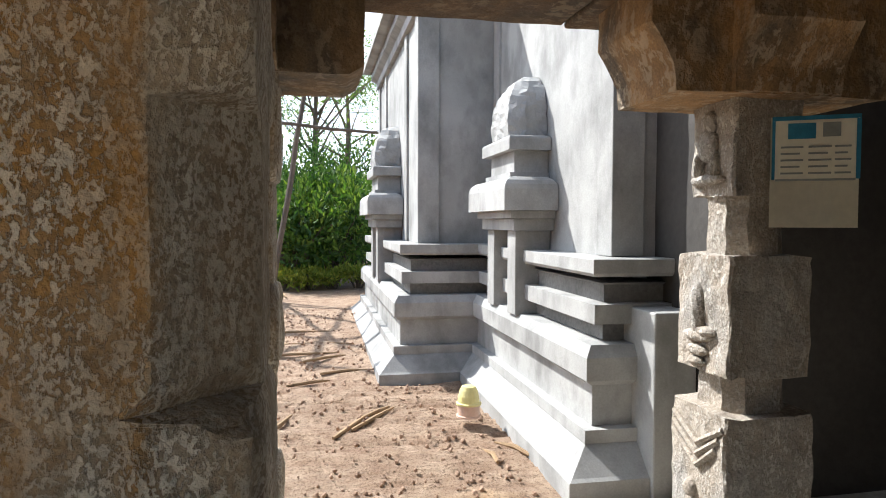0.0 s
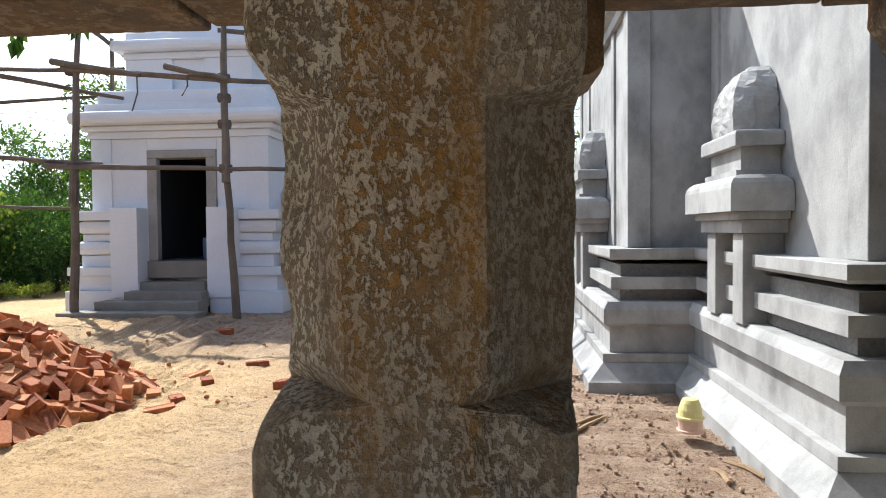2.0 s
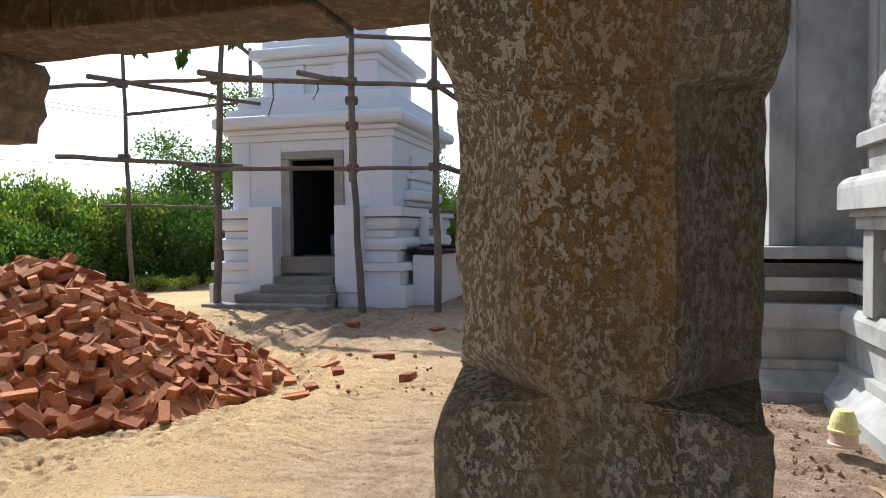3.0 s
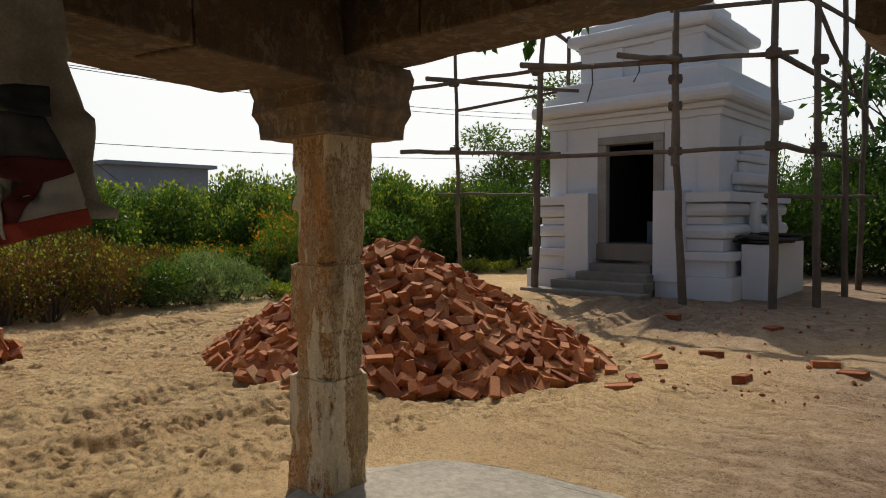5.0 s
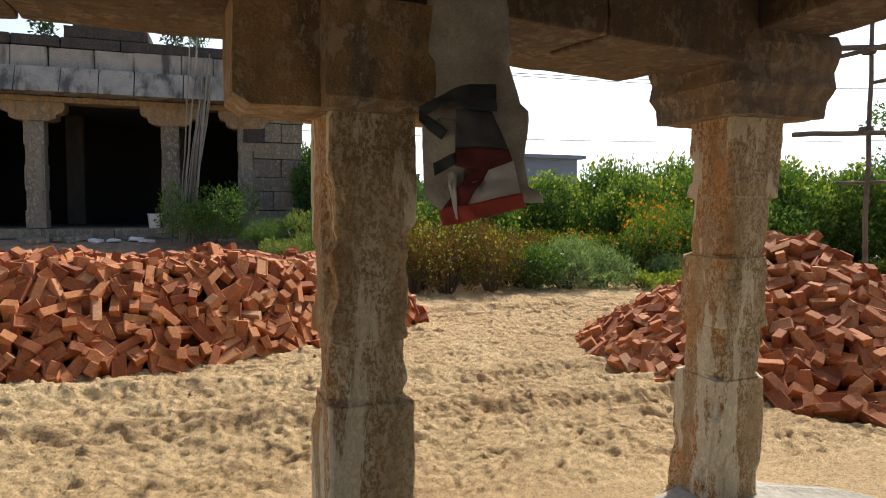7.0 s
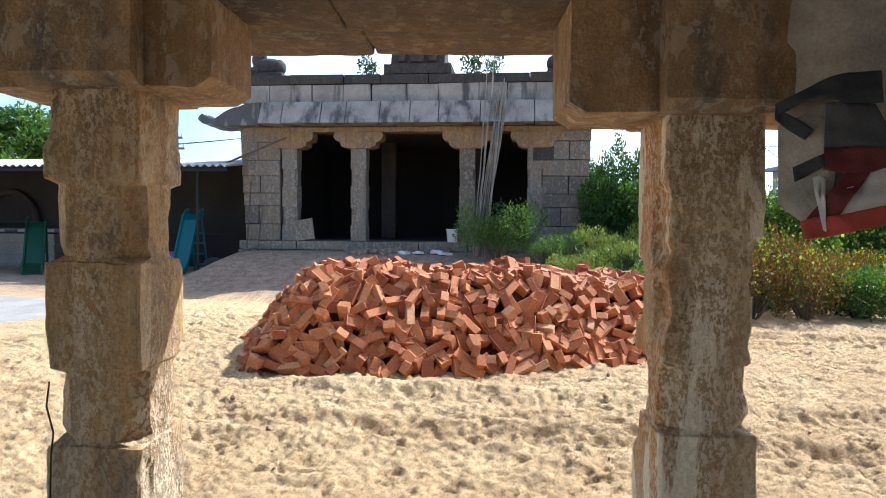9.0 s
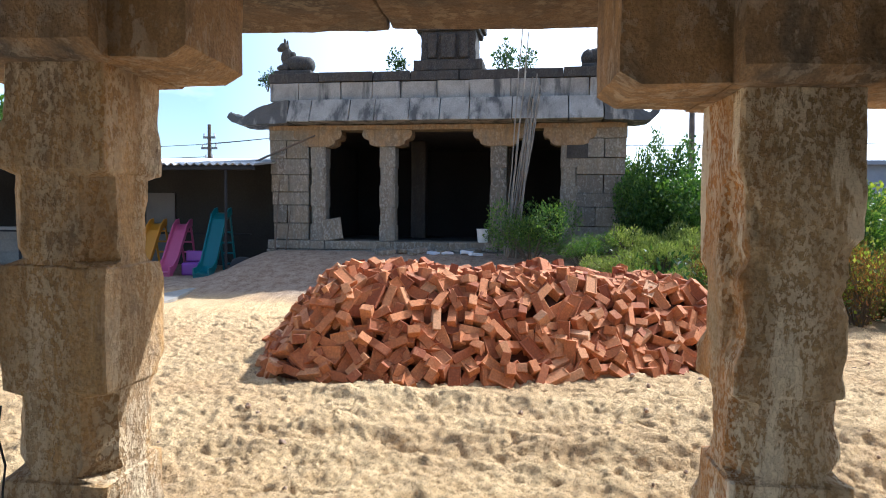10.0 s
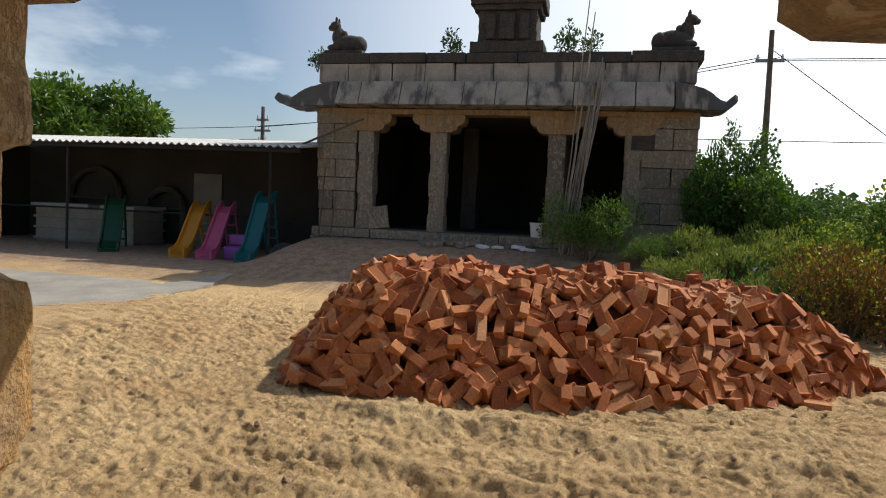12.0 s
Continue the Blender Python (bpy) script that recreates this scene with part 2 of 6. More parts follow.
# ---------------------------------------------------------------- ground
def ground_z(x, y):
    """Height of the sand: level in the yard, rising to the old temple and a little to the white shrine."""
    z = 0.10 * smoothstep(6, 10, y)
    z += 0.72 * smoothstep(-11.5, -15.0, x) * smoothstep(-7.6, -6.2, y) * (1 - smoothstep(4, 9, y))
    z += 0.15 * smoothstep(-10, -13, x) * (1 - smoothstep(-7.6, -6.2, y))
    return z


def axis_steps(lo, hi, step, far, grow=1.35):
    a, s = [lo], step
    while a[0] > -far:
        s *= grow
        a.insert(0, a[0] - s)
    v = lo
    while v < hi:
        v += step
        a.append(v)
    s = step
    while a[-1] < far:
        s *= grow
        a.append(a[-1] + s)
    return a


def trodden_z(x, y):
    """Height of the trodden sand, with its dents and wheel ruts."""
    z = ground_z(x, y)
    if -13 < x < 5 and -8 < y < 11:
        p = Vector((x * 1.35, y * 0.8, 0))
        k = smoothstep(-13, -11, x) * smoothstep(-8, -6, y) * (1 - smoothstep(9, 11, y))
        z += k * (0.05 * noise.noise(p * 0.9) - 0.025 * abs(noise.noise(p * 2.6 + Vector((5, 2, 0)))) + 0.034 * noise.noise(p * 5.5) - 0.03 * abs(noise.noise(p * 7.0 + Vector((1, 7, 0)))) - 0.025 * max(0.0, noise.noise(p * 12.0) - 0.05) - 0.042 * abs(noise.noise(p * 17.0)) - 0.026 * abs(noise.noise(p * 31.0)) + 0.06)
        for rut, w in ((-4.75, 0.16), (-5.55, 0.2), (-8.9, 0.2)):
            q = (x - rut - 0.06 * (y - 1) - 0.12 * noise.noise(Vector((y * 0.5, rut, 0)))) / w
            z += k * smoothstep(-3.2, -1.5, y) * (0.05 * math.exp(-(abs(q) - 1.5) ** 2 * 2.5) - 0.055 * math.exp(-q * q))
        # the sand levels off towards the hall's floor slab
        away = max(-3.0 - x, y - 2.95, -4.2 - y, 0.0)
        z = z * smoothstep(0.05, 1.1, away) - 0.012 * (1 - smoothstep(0.0, 0.7, away))
        if -2.95 < x < 4 and -4 < y < 2.9:
            z = min(z, -0.03)
    return z


def build_ground():
    xs, ys = axis_steps(-9.6, -3.2, 0.017, 900, 1.12), axis_steps(-5.4, 6.0, 0.019, 900, 1.12)
    ax, ay = np.array(xs), np.array(ys)
    zz = np.array([[trodden_z(x, y) for y in ys] for x in xs])
    # footprints: a hollow with a pushed-up rim, mostly along the ways walked
    rp = random.Random(90)
    for _ in range(6500):
        x, y = rp.uniform(-10.4, -3.45), rp.uniform(-5.8, 6.4)
        a, l, w, d = rp.gauss(1.3, 0.9), rp.uniform(0.035, 0.10), rp.uniform(0.02, 0.042), 0.005 + 0.015 * rp.random() ** 2
        i0, i1 = np.searchsorted(ax, (x - 0.22, x + 0.22))
        j0, j1 = np.searchsorted(ay, (y - 0.22, y + 0.22))
        gx, gy = np.meshgrid(ax[i0:i1] - x, ay[j0:j1] - y, indexing="ij")
        q = np.sqrt(((gx * math.cos(a) + gy * math.sin(a)) / l) ** 2 + ((gy * math.cos(a) - gx * math.sin(a)) / w) ** 2)
        zz[i0:i1, j0:j1] += d * (0.55 * np.exp(-((q - 1.25) / 0.28) ** 2) - np.exp(-q ** 4))
    ny = len(ys)
    vs = np.stack([np.repeat(ax, ny), np.tile(ay, len(xs)), zz.ravel()], 1)
    idx = np.arange(len(xs) * ny).reshape(len(xs), ny)
    quads = np.stack([idx[:-1, :-1], idx[1:, :-1], idx[1:, 1:], idx[:-1, 1:]], -1).reshape(-1, 4)
    me = bpy.data.meshes.new("ground")
    me.from_pydata(vs.tolist(), [], quads.tolist())
    m, nt, b = material("sand", 0.95)
    at = coords(nt)
    c = ramp(nt, noise_of(nt, at, 0.8, 6), [(0.32, (0.61, 0.39, 0.185)), (0.68, (0.77, 0.545, 0.28))])
    # red-brown rubbly soil beside the grey shrine and before the old temple
    sep = nt.nodes.new("ShaderNodeSeparateXYZ")
    nt.links.new(at, sep.inputs[0])
    edge = noise_of(nt, at, 0.9, 4)

    def beyond(axis, start, end):
        r = node(nt, "ShaderNodeMapRange")
        r.inputs["From Min"].default_value, r.inputs["From Max"].default_value = start, end
        s = nt.nodes.new("ShaderNodeMath")
        s.operation = "MULTIPLY_ADD"
        nt.links.new(edge, s.inputs[0])
        s.inputs[1].default_value = 2.5
        nt.links.new(sep.outputs[axis], s.inputs[2])
        nt.links.new(s.outputs[0], r.inputs["Value"])
        return r.outputs[0]
    soil = mixed(nt, 1.0, beyond("X", -1.6, 0.4), beyond("Y", 3.6, 4.6), "MULTIPLY")
    # Soil brown here also paints the white shrine's shadow on the sand.
    soil = mixed(nt, 1.0, soil, mixed(nt, 1.0, beyond("X", -5.5, -3.0), beyond("Y", 7.6, 9.6), "MULTIPLY"), "LIGHTEN")
    soil = mixed(nt, 1.0, soil, beyond("X", -9.8, -11.2), "LIGHTEN")
    c = mixed(nt, soil, c, ramp(nt, noise_of(nt, at, 6, 5), [(0.35, (0.30, 0.19, 0.12)), (0.65, (0.47, 0.34, 0.235))]))
    c = mixed(nt, 1.0, c, ramp(nt, noise_of(nt, at, 24, 8, 0.78), [(0.34, (0.5,) * 3), (0.46, (0.95,) * 3), (0.56, (1.0, 1.0, 1.0))]), "MULTIPLY")
    c = mixed(nt, 1.0, c, ramp(nt, noise_of(nt, at, 75, 5, 0.7), [(0.36, (0.50, 0.45, 0.40)), (0.47, (0.96,) * 3), (0.6, (1.0, 1.0, 1.0))]), "MULTIPLY")
    nt.links.new(c, b.inputs["Base Color"])
    bumped(nt, b, mixed(nt, 0.45, noise_of(nt, at, 13, 8, 0.75, 0.5), noise_of(nt, at, 48, 8, 0.8)), 1.0, 0.055)
    me.materials.append(m)
    me.polygons.foreach_set("use_smooth", [True] * len(me.polygons))
    return tagged(new("ground", me), "pale loose sand trodden with footprints and ruts", "ground", "", "structure")


build_ground()


# ---------------------------------------------------------------- pillared hall
def square_ring(h, z, chamfer=0.0):
    """Eight points: a square of half width h with its corners cut."""
    c = max(chamfer, 0.008)
    return [(h, -h + c, z), (h, h - c, z), (h - c, h, z), (-h + c, h, z), (-h, h - c, z), (-h, -h + c, z), (-h + c, -h, z), (h - c, -h, z)]


def shaft_mesh(h, seed, cell, amount, top, notch, cut, bands, lean=(0, 0), round_=1.0):
    """A pillar of square blocks joined by eight-sided bands, hollowed at the shoulders."""
    bm = bmesh.new()
    n = h - notch
    prof = [(-0.05, h + 0.006, 0)]
    for z0, z1 in bands:
        prof += [(z0 - 0.014 - 0.05 * round_, h, 0), (z0 - 0.014 - 0.02 * round_ - 0.001, h - 0.003, cut * 0.18), (z0 - 0.014, h - 0.008, cut * 0.5), (z0, n, cut * 1.3), (z0 + 0.03, n, cut), (z1 - 0.014, n, cut), (z1, n, cut), (z1 + 0.01, h - 0.006, cut * 0.45), (z1 + 0.012 + 0.022 * round_, h - 0.002, cut * 0.15), (z1 + 0.014 + 0.045 * round_, h, 0)]
    prof.append((top, h, 0))
    loft(bm, [square_ring(a, z, c) for z, a, c in prof])
    for v in bm.verts:
        k = max(0.0, 1 - v.co.z / top)
        v.co.x += lean[0] * k
        v.co.y += lean[1] * k
    roughen(bm, cell, amount, 5.0, seed)
    # broken corners and chips
    r0 = random.Random(seed * 13)
    for _ in range(22):
        a, z = r0.choice((45, 135, 225, 315)) + r0.gauss(0, 12), r0.uniform(0.05, top)
        c = Vector((math.cos(radians(a)) * h * 1.3, math.sin(radians(a)) * h * 1.3, z))
        r, d = r0.uniform(0.03, 0.085), r0.uniform(0.008, 0.026)
        for v in bm.verts:
            q = Vector((v.co.x - c.x, v.co.y - c.y, (v.co.z - c.z) * 0.6)).length
            if q < r:
                k = d * min(1, (1 - q / r) * 3.5)
                v.co.x -= math.cos(radians(a)) * k
                v.co.y -= math.sin(radians(a)) * k
    return bm


def bracket_mesh(arms, half, z0, z1, seed, square=False):
    """A bracket capital: arms along x and y with stepped or rounded undersides."""
    bm = bmesh.new()
    for ax, arm in enumerate(arms):
        if not arm:
            continue
        h = z1 - z0
        if square:
            prof = [(-arm, z1), (-arm, z0 + 0.03), (-arm + 0.05, z0), (arm - 0.05, z0), (arm, z0 + 0.03), (arm, z1)]
        else:
            prof = [(-arm, z1), (-arm - 0.005, z1 - h * 0.4), (-arm + 0.03, z1 - h * 0.55), (-arm + 0.075, z0 + h * 0.22), (-arm + 0.085, z0), (arm - 0.085, z0), (arm - 0.075, z0 + h * 0.22), (arm - 0.03, z1 - h * 0.55), (arm + 0.005, z1 - h * 0.4), (arm, z1)]
        hh = half - 0.006 * ax
        loft(bm, [[(u, s, z + 0.003 * ax) if ax == 0 else (s, u, z + 0.003 * ax) for u, z in prof] for s in (-hh, hh)])
    bmesh.ops.recalc_face_normals(bm, faces=bm.faces[:])
    roughen(bm, 0.045, 0.006, 5, seed)
    return bm


def slab_capital(top, low, z0, z1, seed):
    """A square capital block, its underside drawn in by a step and a curve."""
    bm = bmesh.new()
    h = z1 - z0
    prof = [(low, 0.0), (low + 0.004, h * 0.2), (low + 0.03, h * 0.36), (top - 0.012, h * 0.56), (top, h * 0.68), (top + 0.006, h * 0.85), (top - 0.01, h)]
    loft(bm, [square_ring(a, z0 + z, 0.012) for a, z in prof])
    roughen(bm, 0.04, 0.006, 6, seed)
    return bm


PILLARS = [  # x, y, half width, arms along x and y, capital from, to, square ends, notch, corner cut, bands
    (-0.25, 0.92, 0.190, (0.45, 0.45), 1.88, 2.24, False, 0.004, 0.105, ((0.66, 0.98), (1.262, 1.60))),
    (-3.16, 2.245, 0.150, None, 1.87, 2.235, False, 0.004, 0.055, ((0.64, 0.864), (1.23, 1.49))),
    (-2.68, 0.294, 0.142, (0.24, 0.425), 1.735, 2.06, True, 0.006, 0.055, ((0.827, 1.0),)),
    (-2.52, -1.502, 0.146, (0.24, 0.37), 1.80, 2.06, True, 0.008, 0.06, ((0.769, 0.965), (1.314, 1.525))),
    (-0.30, 2.30, 0.19, (0.46, 0.3), 1.93, 2.235, True, 0.02, 0.06, ((0.66, 0.98), (1.262, 1.60)))]
for i, (px, py, ph, arms, z0, z1, sq, notch, cut, bands) in enumerate(PILLARS):
    p = thing("stone_pillar", "weathered ochre granite pillar with square blocks and octagonal bands", "pillar", (px, py, 0), (0, 0, 5, 3, 0)[i], "pillars of the hall")
    part("shaft", shaft_mesh(ph, i + 1.0, 0.02, 0.0045 if i == 0 else 0.006, z0 + 0.03, notch, cut, bands, (-0.03, -0.045) if i == 1 else (0, 0), 1.0 if i in (0, 4) else 0.1), (M_PILLAR, M_PILLAR_WORN, M_PILLAR_WORN, M_PILLAR_OCHRE, M_PILLAR)[i], p)
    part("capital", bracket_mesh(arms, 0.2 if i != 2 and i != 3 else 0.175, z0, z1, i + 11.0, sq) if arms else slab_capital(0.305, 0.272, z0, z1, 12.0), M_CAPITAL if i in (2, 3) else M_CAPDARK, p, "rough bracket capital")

def beam(nm, a, c, half, z0, z1, lab):
    """A roof beam of long stones from a to c."""
    a, c = Vector(a), Vector(c)
    d = c - a
    n = max(1, round(d.length / 1.1))
    ob = thing(nm, lab, "beam", (a.x, a.y, 0), math.degrees(math.atan2(-d.x, d.y)), "", "structure")
    for k in range(n):
        q = bmesh.new()
        box(q, -half, half, d.length * k / n + 0.004, d.length * (k + 1) / n - 0.004, z0 + random.uniform(-0.012, 0.012), z1, 0.012)
        roughen(q, 0.07, 0.007, 5, k + z0)
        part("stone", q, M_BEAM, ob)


beam("beam_west", (-2.33, -4.2), (-2.69, 0.31), 0.18, 2.065, 2.55, "long stone roof beam")
beam("beam_west", (-2.69, 0.32), (-3.05, 2.07), 0.18, 2.09, 2.55, "long stone roof beam")
beam("eave_west", (-2.78, -4.2), (-3.08, 0.31), 0.25, 2.10, 2.34, "projecting stone eave of jointed slabs")
beam("eave_west", (-3.08, 0.32), (-3.42, 1.93), 0.22, 2.115, 2.34, "projecting stone eave of jointed slabs")
beam("beam_north", (-3.5, 2.3), (3.2, 2.3), 0.2, 2.24, 2.6, "long stone roof beam")
beam("beam_middle", (-0.25, -4.0), (-0.25, 2.08), 0.2, 2.245, 2.6, "long stone roof beam")
beam("beam_cross", (-2.45, 0.36), (-0.48, 0.6), 0.17, 2.25, 2.58, "long stone roof beam")
bm = bmesh.new()
for k in range(10):
    box(bm, -3.3, 3.6, -4.2 + k * 0.695, -4.2 + (k + 1) * 0.695 - 0.012, 2.6 + (k % 3) * 0.006, 2.86, 0.01)
solid("ceiling", bm, M_CEIL, "stone slab ceiling, dark with soot and painted shade", "ceiling", "structure")


def floor_slab():
    bm = bmesh.new()
    pts = []
    for x, y in ((-3.05, -4.2), (3.6, -4.2), (3.6, 3.07), (0.9, 3.07), (-1.85, 3.075), (-2.42, 3.05), (-2.75, 2.97), (-2.91, 2.9), (-3.04, 2.76), (-3.12, 2.6), (-3.27, 2.42), (-3.33, 2.2), (-3.2, 1.9), (-3.05, 1.5)):
        pts.append((x, y))
    loft(bm, [[(x, y, -0.2) for x, y in pts], [(x, y, 0.015) for x, y in pts], [(x + (0.02 if x < 0 else -0.02), y - 0.02, 0.03) for x, y in pts]])
    roughen(bm, 0.1, 0.008, 5)
    return bm


solid("floor", floor_slab(), plain("worn_floor_stone", (0.40, 0.355, 0.29), 0.9, 0.32, 6, 0.6), "worn pale stone floor slab with a broken edge", "floor", "structure")
# The hall's unlit end is painted near-black.
solid("wall_north", roughen(one_box(1.99, 3.6, 2.98, 3.7, 0.0, 4.0), 0.2, 0.01, 3), M_DARK, "near-black wall, painted as unlit", "wall", "structure")
# Unseen walls added to keep light off the carved pillar.
solid("wall_south", one_box(0.8, 3.3, -1.0, -0.75, 0.03, 2.6), M_DARK, "near-black wall, painted as unlit", "wall", "structure")
solid("wall_east", one_box(3.3, 3.6, -1.0, 2.97, 0.03, 2.6), M_DARK, "near-black wall, painted as unlit", "wall", "structure")


# ---------------------------------------------------------------- grey shrine
def sweep(path, profile, inner=-0.12):
    """A moulding along a line of wall corners: profile is (offset outwards, z), out on the left of the way."""
    pts = [Vector((x, y)) for x, y in path]

    def at(i, off):
        dirs = []
        if i > 0:
            dirs.append((pts[i] - pts[i - 1]).normalized())
        if i < len(pts) - 1:
            dirs.append((pts[i + 1] - pts[i]).normalized())
        n = Vector((0, 0))
        for d in dirs:
            n += Vector((-d.y, d.x))
        return pts[i] + n * off
    ring = list(profile) + [(inner, profile[-1][1]), (inner, profile[0][1])]
    bm = bmesh.new()
    loft(bm, [[(*at(i, o), z) for o, z in ring] for i in range(len(pts))])
    bmesh.ops.recalc_face_normals(bm, faces=bm.faces[:])
    return bm


GREY_WALL = [(2.02, 3.60), (1.72, 3.60), (1.72, 6.2), (0.99, 6.2), (0.99, 10.0), (1.72, 10.0), (1.72, 13.5)]
grey = thing("grey_shrine", "large shrine newly plastered in bare grey cement with stepped mouldings", "temple")
for nm, prof in (
        ("plinth", [(0.43, -0.15), (0.43, 0.12), (0.41, 0.135), (0.28, 0.27)]),
        ("fillet", [(0.285, 0.272), (0.285, 0.345)]),
        ("block_course", [(0.215, 0.347), (0.215, 0.575)]),
        ("torus", [(0.23, 0.577), (0.275, 0.61), (0.275, 0.735), (0.235, 0.80)]),
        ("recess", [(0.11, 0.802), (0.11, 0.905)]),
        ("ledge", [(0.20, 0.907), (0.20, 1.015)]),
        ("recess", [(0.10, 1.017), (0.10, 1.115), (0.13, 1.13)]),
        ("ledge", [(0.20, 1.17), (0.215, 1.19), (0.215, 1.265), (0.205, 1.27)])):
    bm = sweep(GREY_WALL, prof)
    # Recess courses are coloured darker than the courses around them.
    part(nm, bm, M_RECESS if nm == "recess" else M_GREY, grey)
part("wall", sweep(GREY_WALL, [(0.0, 1.27), (0.0, 3.62)], -0.3), M_GREY, grey)
for nm, prof in (("cornice", [(0.05, 3.45), (0.05, 3.55), (0.12, 3.6), (0.12, 3.68)]), ("cornice", [(0.16, 3.70), (0.24, 3.72), (0.24, 3.8), (0.18, 3.98), (0.1, 4.1)])):
    part(nm, sweep(GREY_WALL, prof), M_GREY, grey)
part("roof", one_box(1.3, 5.2, 4.0, 13.2, 4.05, 4.4), M_GREY, grey)
part("core", one_box(2.03, 5.2, 3.95, 13.4, 0.0, 4.05), M_GREY, grey)
for x0, x1, y0, y1 in ((1.695, 1.90, 3.57, 3.78), (1.695, 1.80, 5.98, 6.17), (0.965, 1.17, 6.17, 6.38), (0.965, 1.05, 6.95, 7.12), (0.965, 1.05, 8.95, 9.12), (0.965, 1.1, 9.8, 10.02)):
    part("pilaster", one_box(x0, x1, y0, y1, 1.272, 3.44, 0.006), M_GREY, grey)
part("pier", one_box(1.74, 1.985, 3.14, 3.7, -0.1, 1.0, 0.01), M_GREY, grey)


def niche_shrine(x, y0, y1, up=0.0):
    """A small model shrine in relief on the wall plane x, from y0 to y1."""
    n = thing("relief_shrine", "grey cement miniature shrine in relief with a carved spire", "ornament", (x, (y0 + y1) / 2, 0), 0, "miniature shrines")
    w = (y1 - y0) / 2
    for s in (-1, 1):
        part("pilaster", one_box(-0.27, 0.0, s * w * 0.55 - 0.10, s * w * 0.55 + 0.10, 0.79, 1.41, 0.005), M_GREY, n)
    part("back", one_box(-0.13, 0.0, -w * 0.5, w * 0.5, 0.80, 1.41), M_GREY, n)

    def course(nm, d, k, z0, z1, round_=0.0, mat=M_GREY):
        bm = one_box(-d, 0.0, -w * k, w * k, z0, z1)
        if round_:
            es = [e for e in bm.edges if abs(e.verts[0].co.z - e.verts[1].co.z) < 1e-4 and max(v.co.z for v in e.verts) > z1 - 1e-3]
            bmesh.ops.bevel(bm, geom=es, offset=round_, segments=4, affect="EDGES", profile=0.5)
        part(nm, bm, mat, n)
    course("course", 0.30, 0.86, 1.412, 1.50)
    course("course", 0.335, 0.93, 1.502, 1.555)
    course("eave", 0.40, 1.03, 1.557, 1.80, 0.09)
    course("neck", 0.30, 0.66, 1.802, 1.84)
    course("neck", 0.26, 0.60, 1.842, 2.0)
    course("slab", 0.32, 0.74, 2.002, 2.11, 0.03)
    bm = bmesh.new()
    rings = []
    for z, k, d in ((2.112, 0.55, 0.28), (2.2, 0.56, 0.285), (2.32, 0.55, 0.28), (2.44, 0.49, 0.25), (2.54, 0.36, 0.19), (2.6, 0.16, 0.10)):
        rings.append([(-d, -w * k * 0.8, z), (-d, w * k * 0.8, z), (-d * 0.6, w * k, z), (0, w * k, z), (0, -w * k, z), (-d * 0.6, -w * k, z)])
    loft(bm, rings)
    bmesh.ops.recalc_face_normals(bm, faces=bm.faces[:])
    roughen(bm, 0.04, 0.016, 14, y0)
    part("spire", bm, M_GREY, n, "roughly carved ribbed spire")
    return n


niche_shrine(1.715, 4.49, 5.55)
niche_shrine(0.985, 7.35, 8.55)


# ---------------------------------------------------------------- white shrine
white = thing("white_shrine", "small lime-washed white shrine with a dark doorway", "temple", (-5.70, 10.55, 0.06))


DX = 0.04     # the doorway's middle


def shrine_course(nm, half, front, z0, z1, cut=0.62, round_=0.0):
    bm = bmesh.new()
    back = 3.75 - front
    if cut:
        spans = [(-half, DX - cut), (DX + cut, half)]
    else:
        spans = [(-half, half)]
    for a, c in spans:
        box(bm, a, c, front, back, z0, z1, round_ or 0.008)
    part(nm, bm, M_WHITE, white)


shrine_course("plinth", 1.90, 0.0, -0.15, 0.40)
shrine_course("base_course", 1.78, 0.10, 0.402, 0.66)
shrine_course("base_slab", 1.88, 0.04, 0.662, 0.80)
shrine_course("base_course", 1.70, 0.18, 0.802, 1.0)
shrine_course("torus", 1.80, 0.12, 1.002, 1.24, 0.62, 0.10)
shrine_course("base_course", 1.68, 0.2, 1.242, 1.36)
shrine_course("torus", 1.78, 0.14, 1.362, 1.6, 0.62, 0.10)
shrine_course("base_slab", 1.82, 0.10, 1.602, 1.76)
shrine_course("wall", 1.56, 0.36, 1.762, 3.0, 0.62)
part("lintel_wall", one_box(DX - 0.618, DX + 0.618, 0.362, 0.9, 2.80, 2.998), M_WHITE, white)
for nm, half, fr, z0, z1, rd in (("frieze", 1.62, 0.30, 3.002, 3.12, 0), ("cornice", 1.70, 0.22, 3.122, 3.22, 0.03), ("cornice", 1.86, 0.06, 3.222, 3.45, 0.08), ("roof_course", 1.66, 0.28, 3.452, 3.6, 0),
                                 ("roof_course", 1.52, 0.42, 3.602, 3.85, 0.03), ("upper_wall", 1.10, 0.82, 3.852, 4.45, 0), ("upper_cornice", 1.2, 0.72, 4.452, 4.58, 0.03), ("upper_cornice", 1.38, 0.56, 4.582, 4.78, 0.07),
                                 ("upper_cornice", 1.18, 0.76, 4.782, 4.95, 0.03), ("crown_course", 0.95, 0.98, 4.952, 5.25, 0.03)):
    shrine_course(nm, half, fr, z0, z1, 0, rd)
bm = bmesh.new()
loft(bm, [[(r * math.cos(k * math.pi / 8), 1.87 + r * math.sin(k * math.pi / 8), z) for k in range(16)] for r, z in ((0.8, 5.252), (0.95, 5.5), (0.9, 5.8), (0.6, 6.1), (0.25, 6.25), (0.1, 6.5), (0.02, 6.7))])
part("dome", bm, M_WHITE, white, smooth=True)
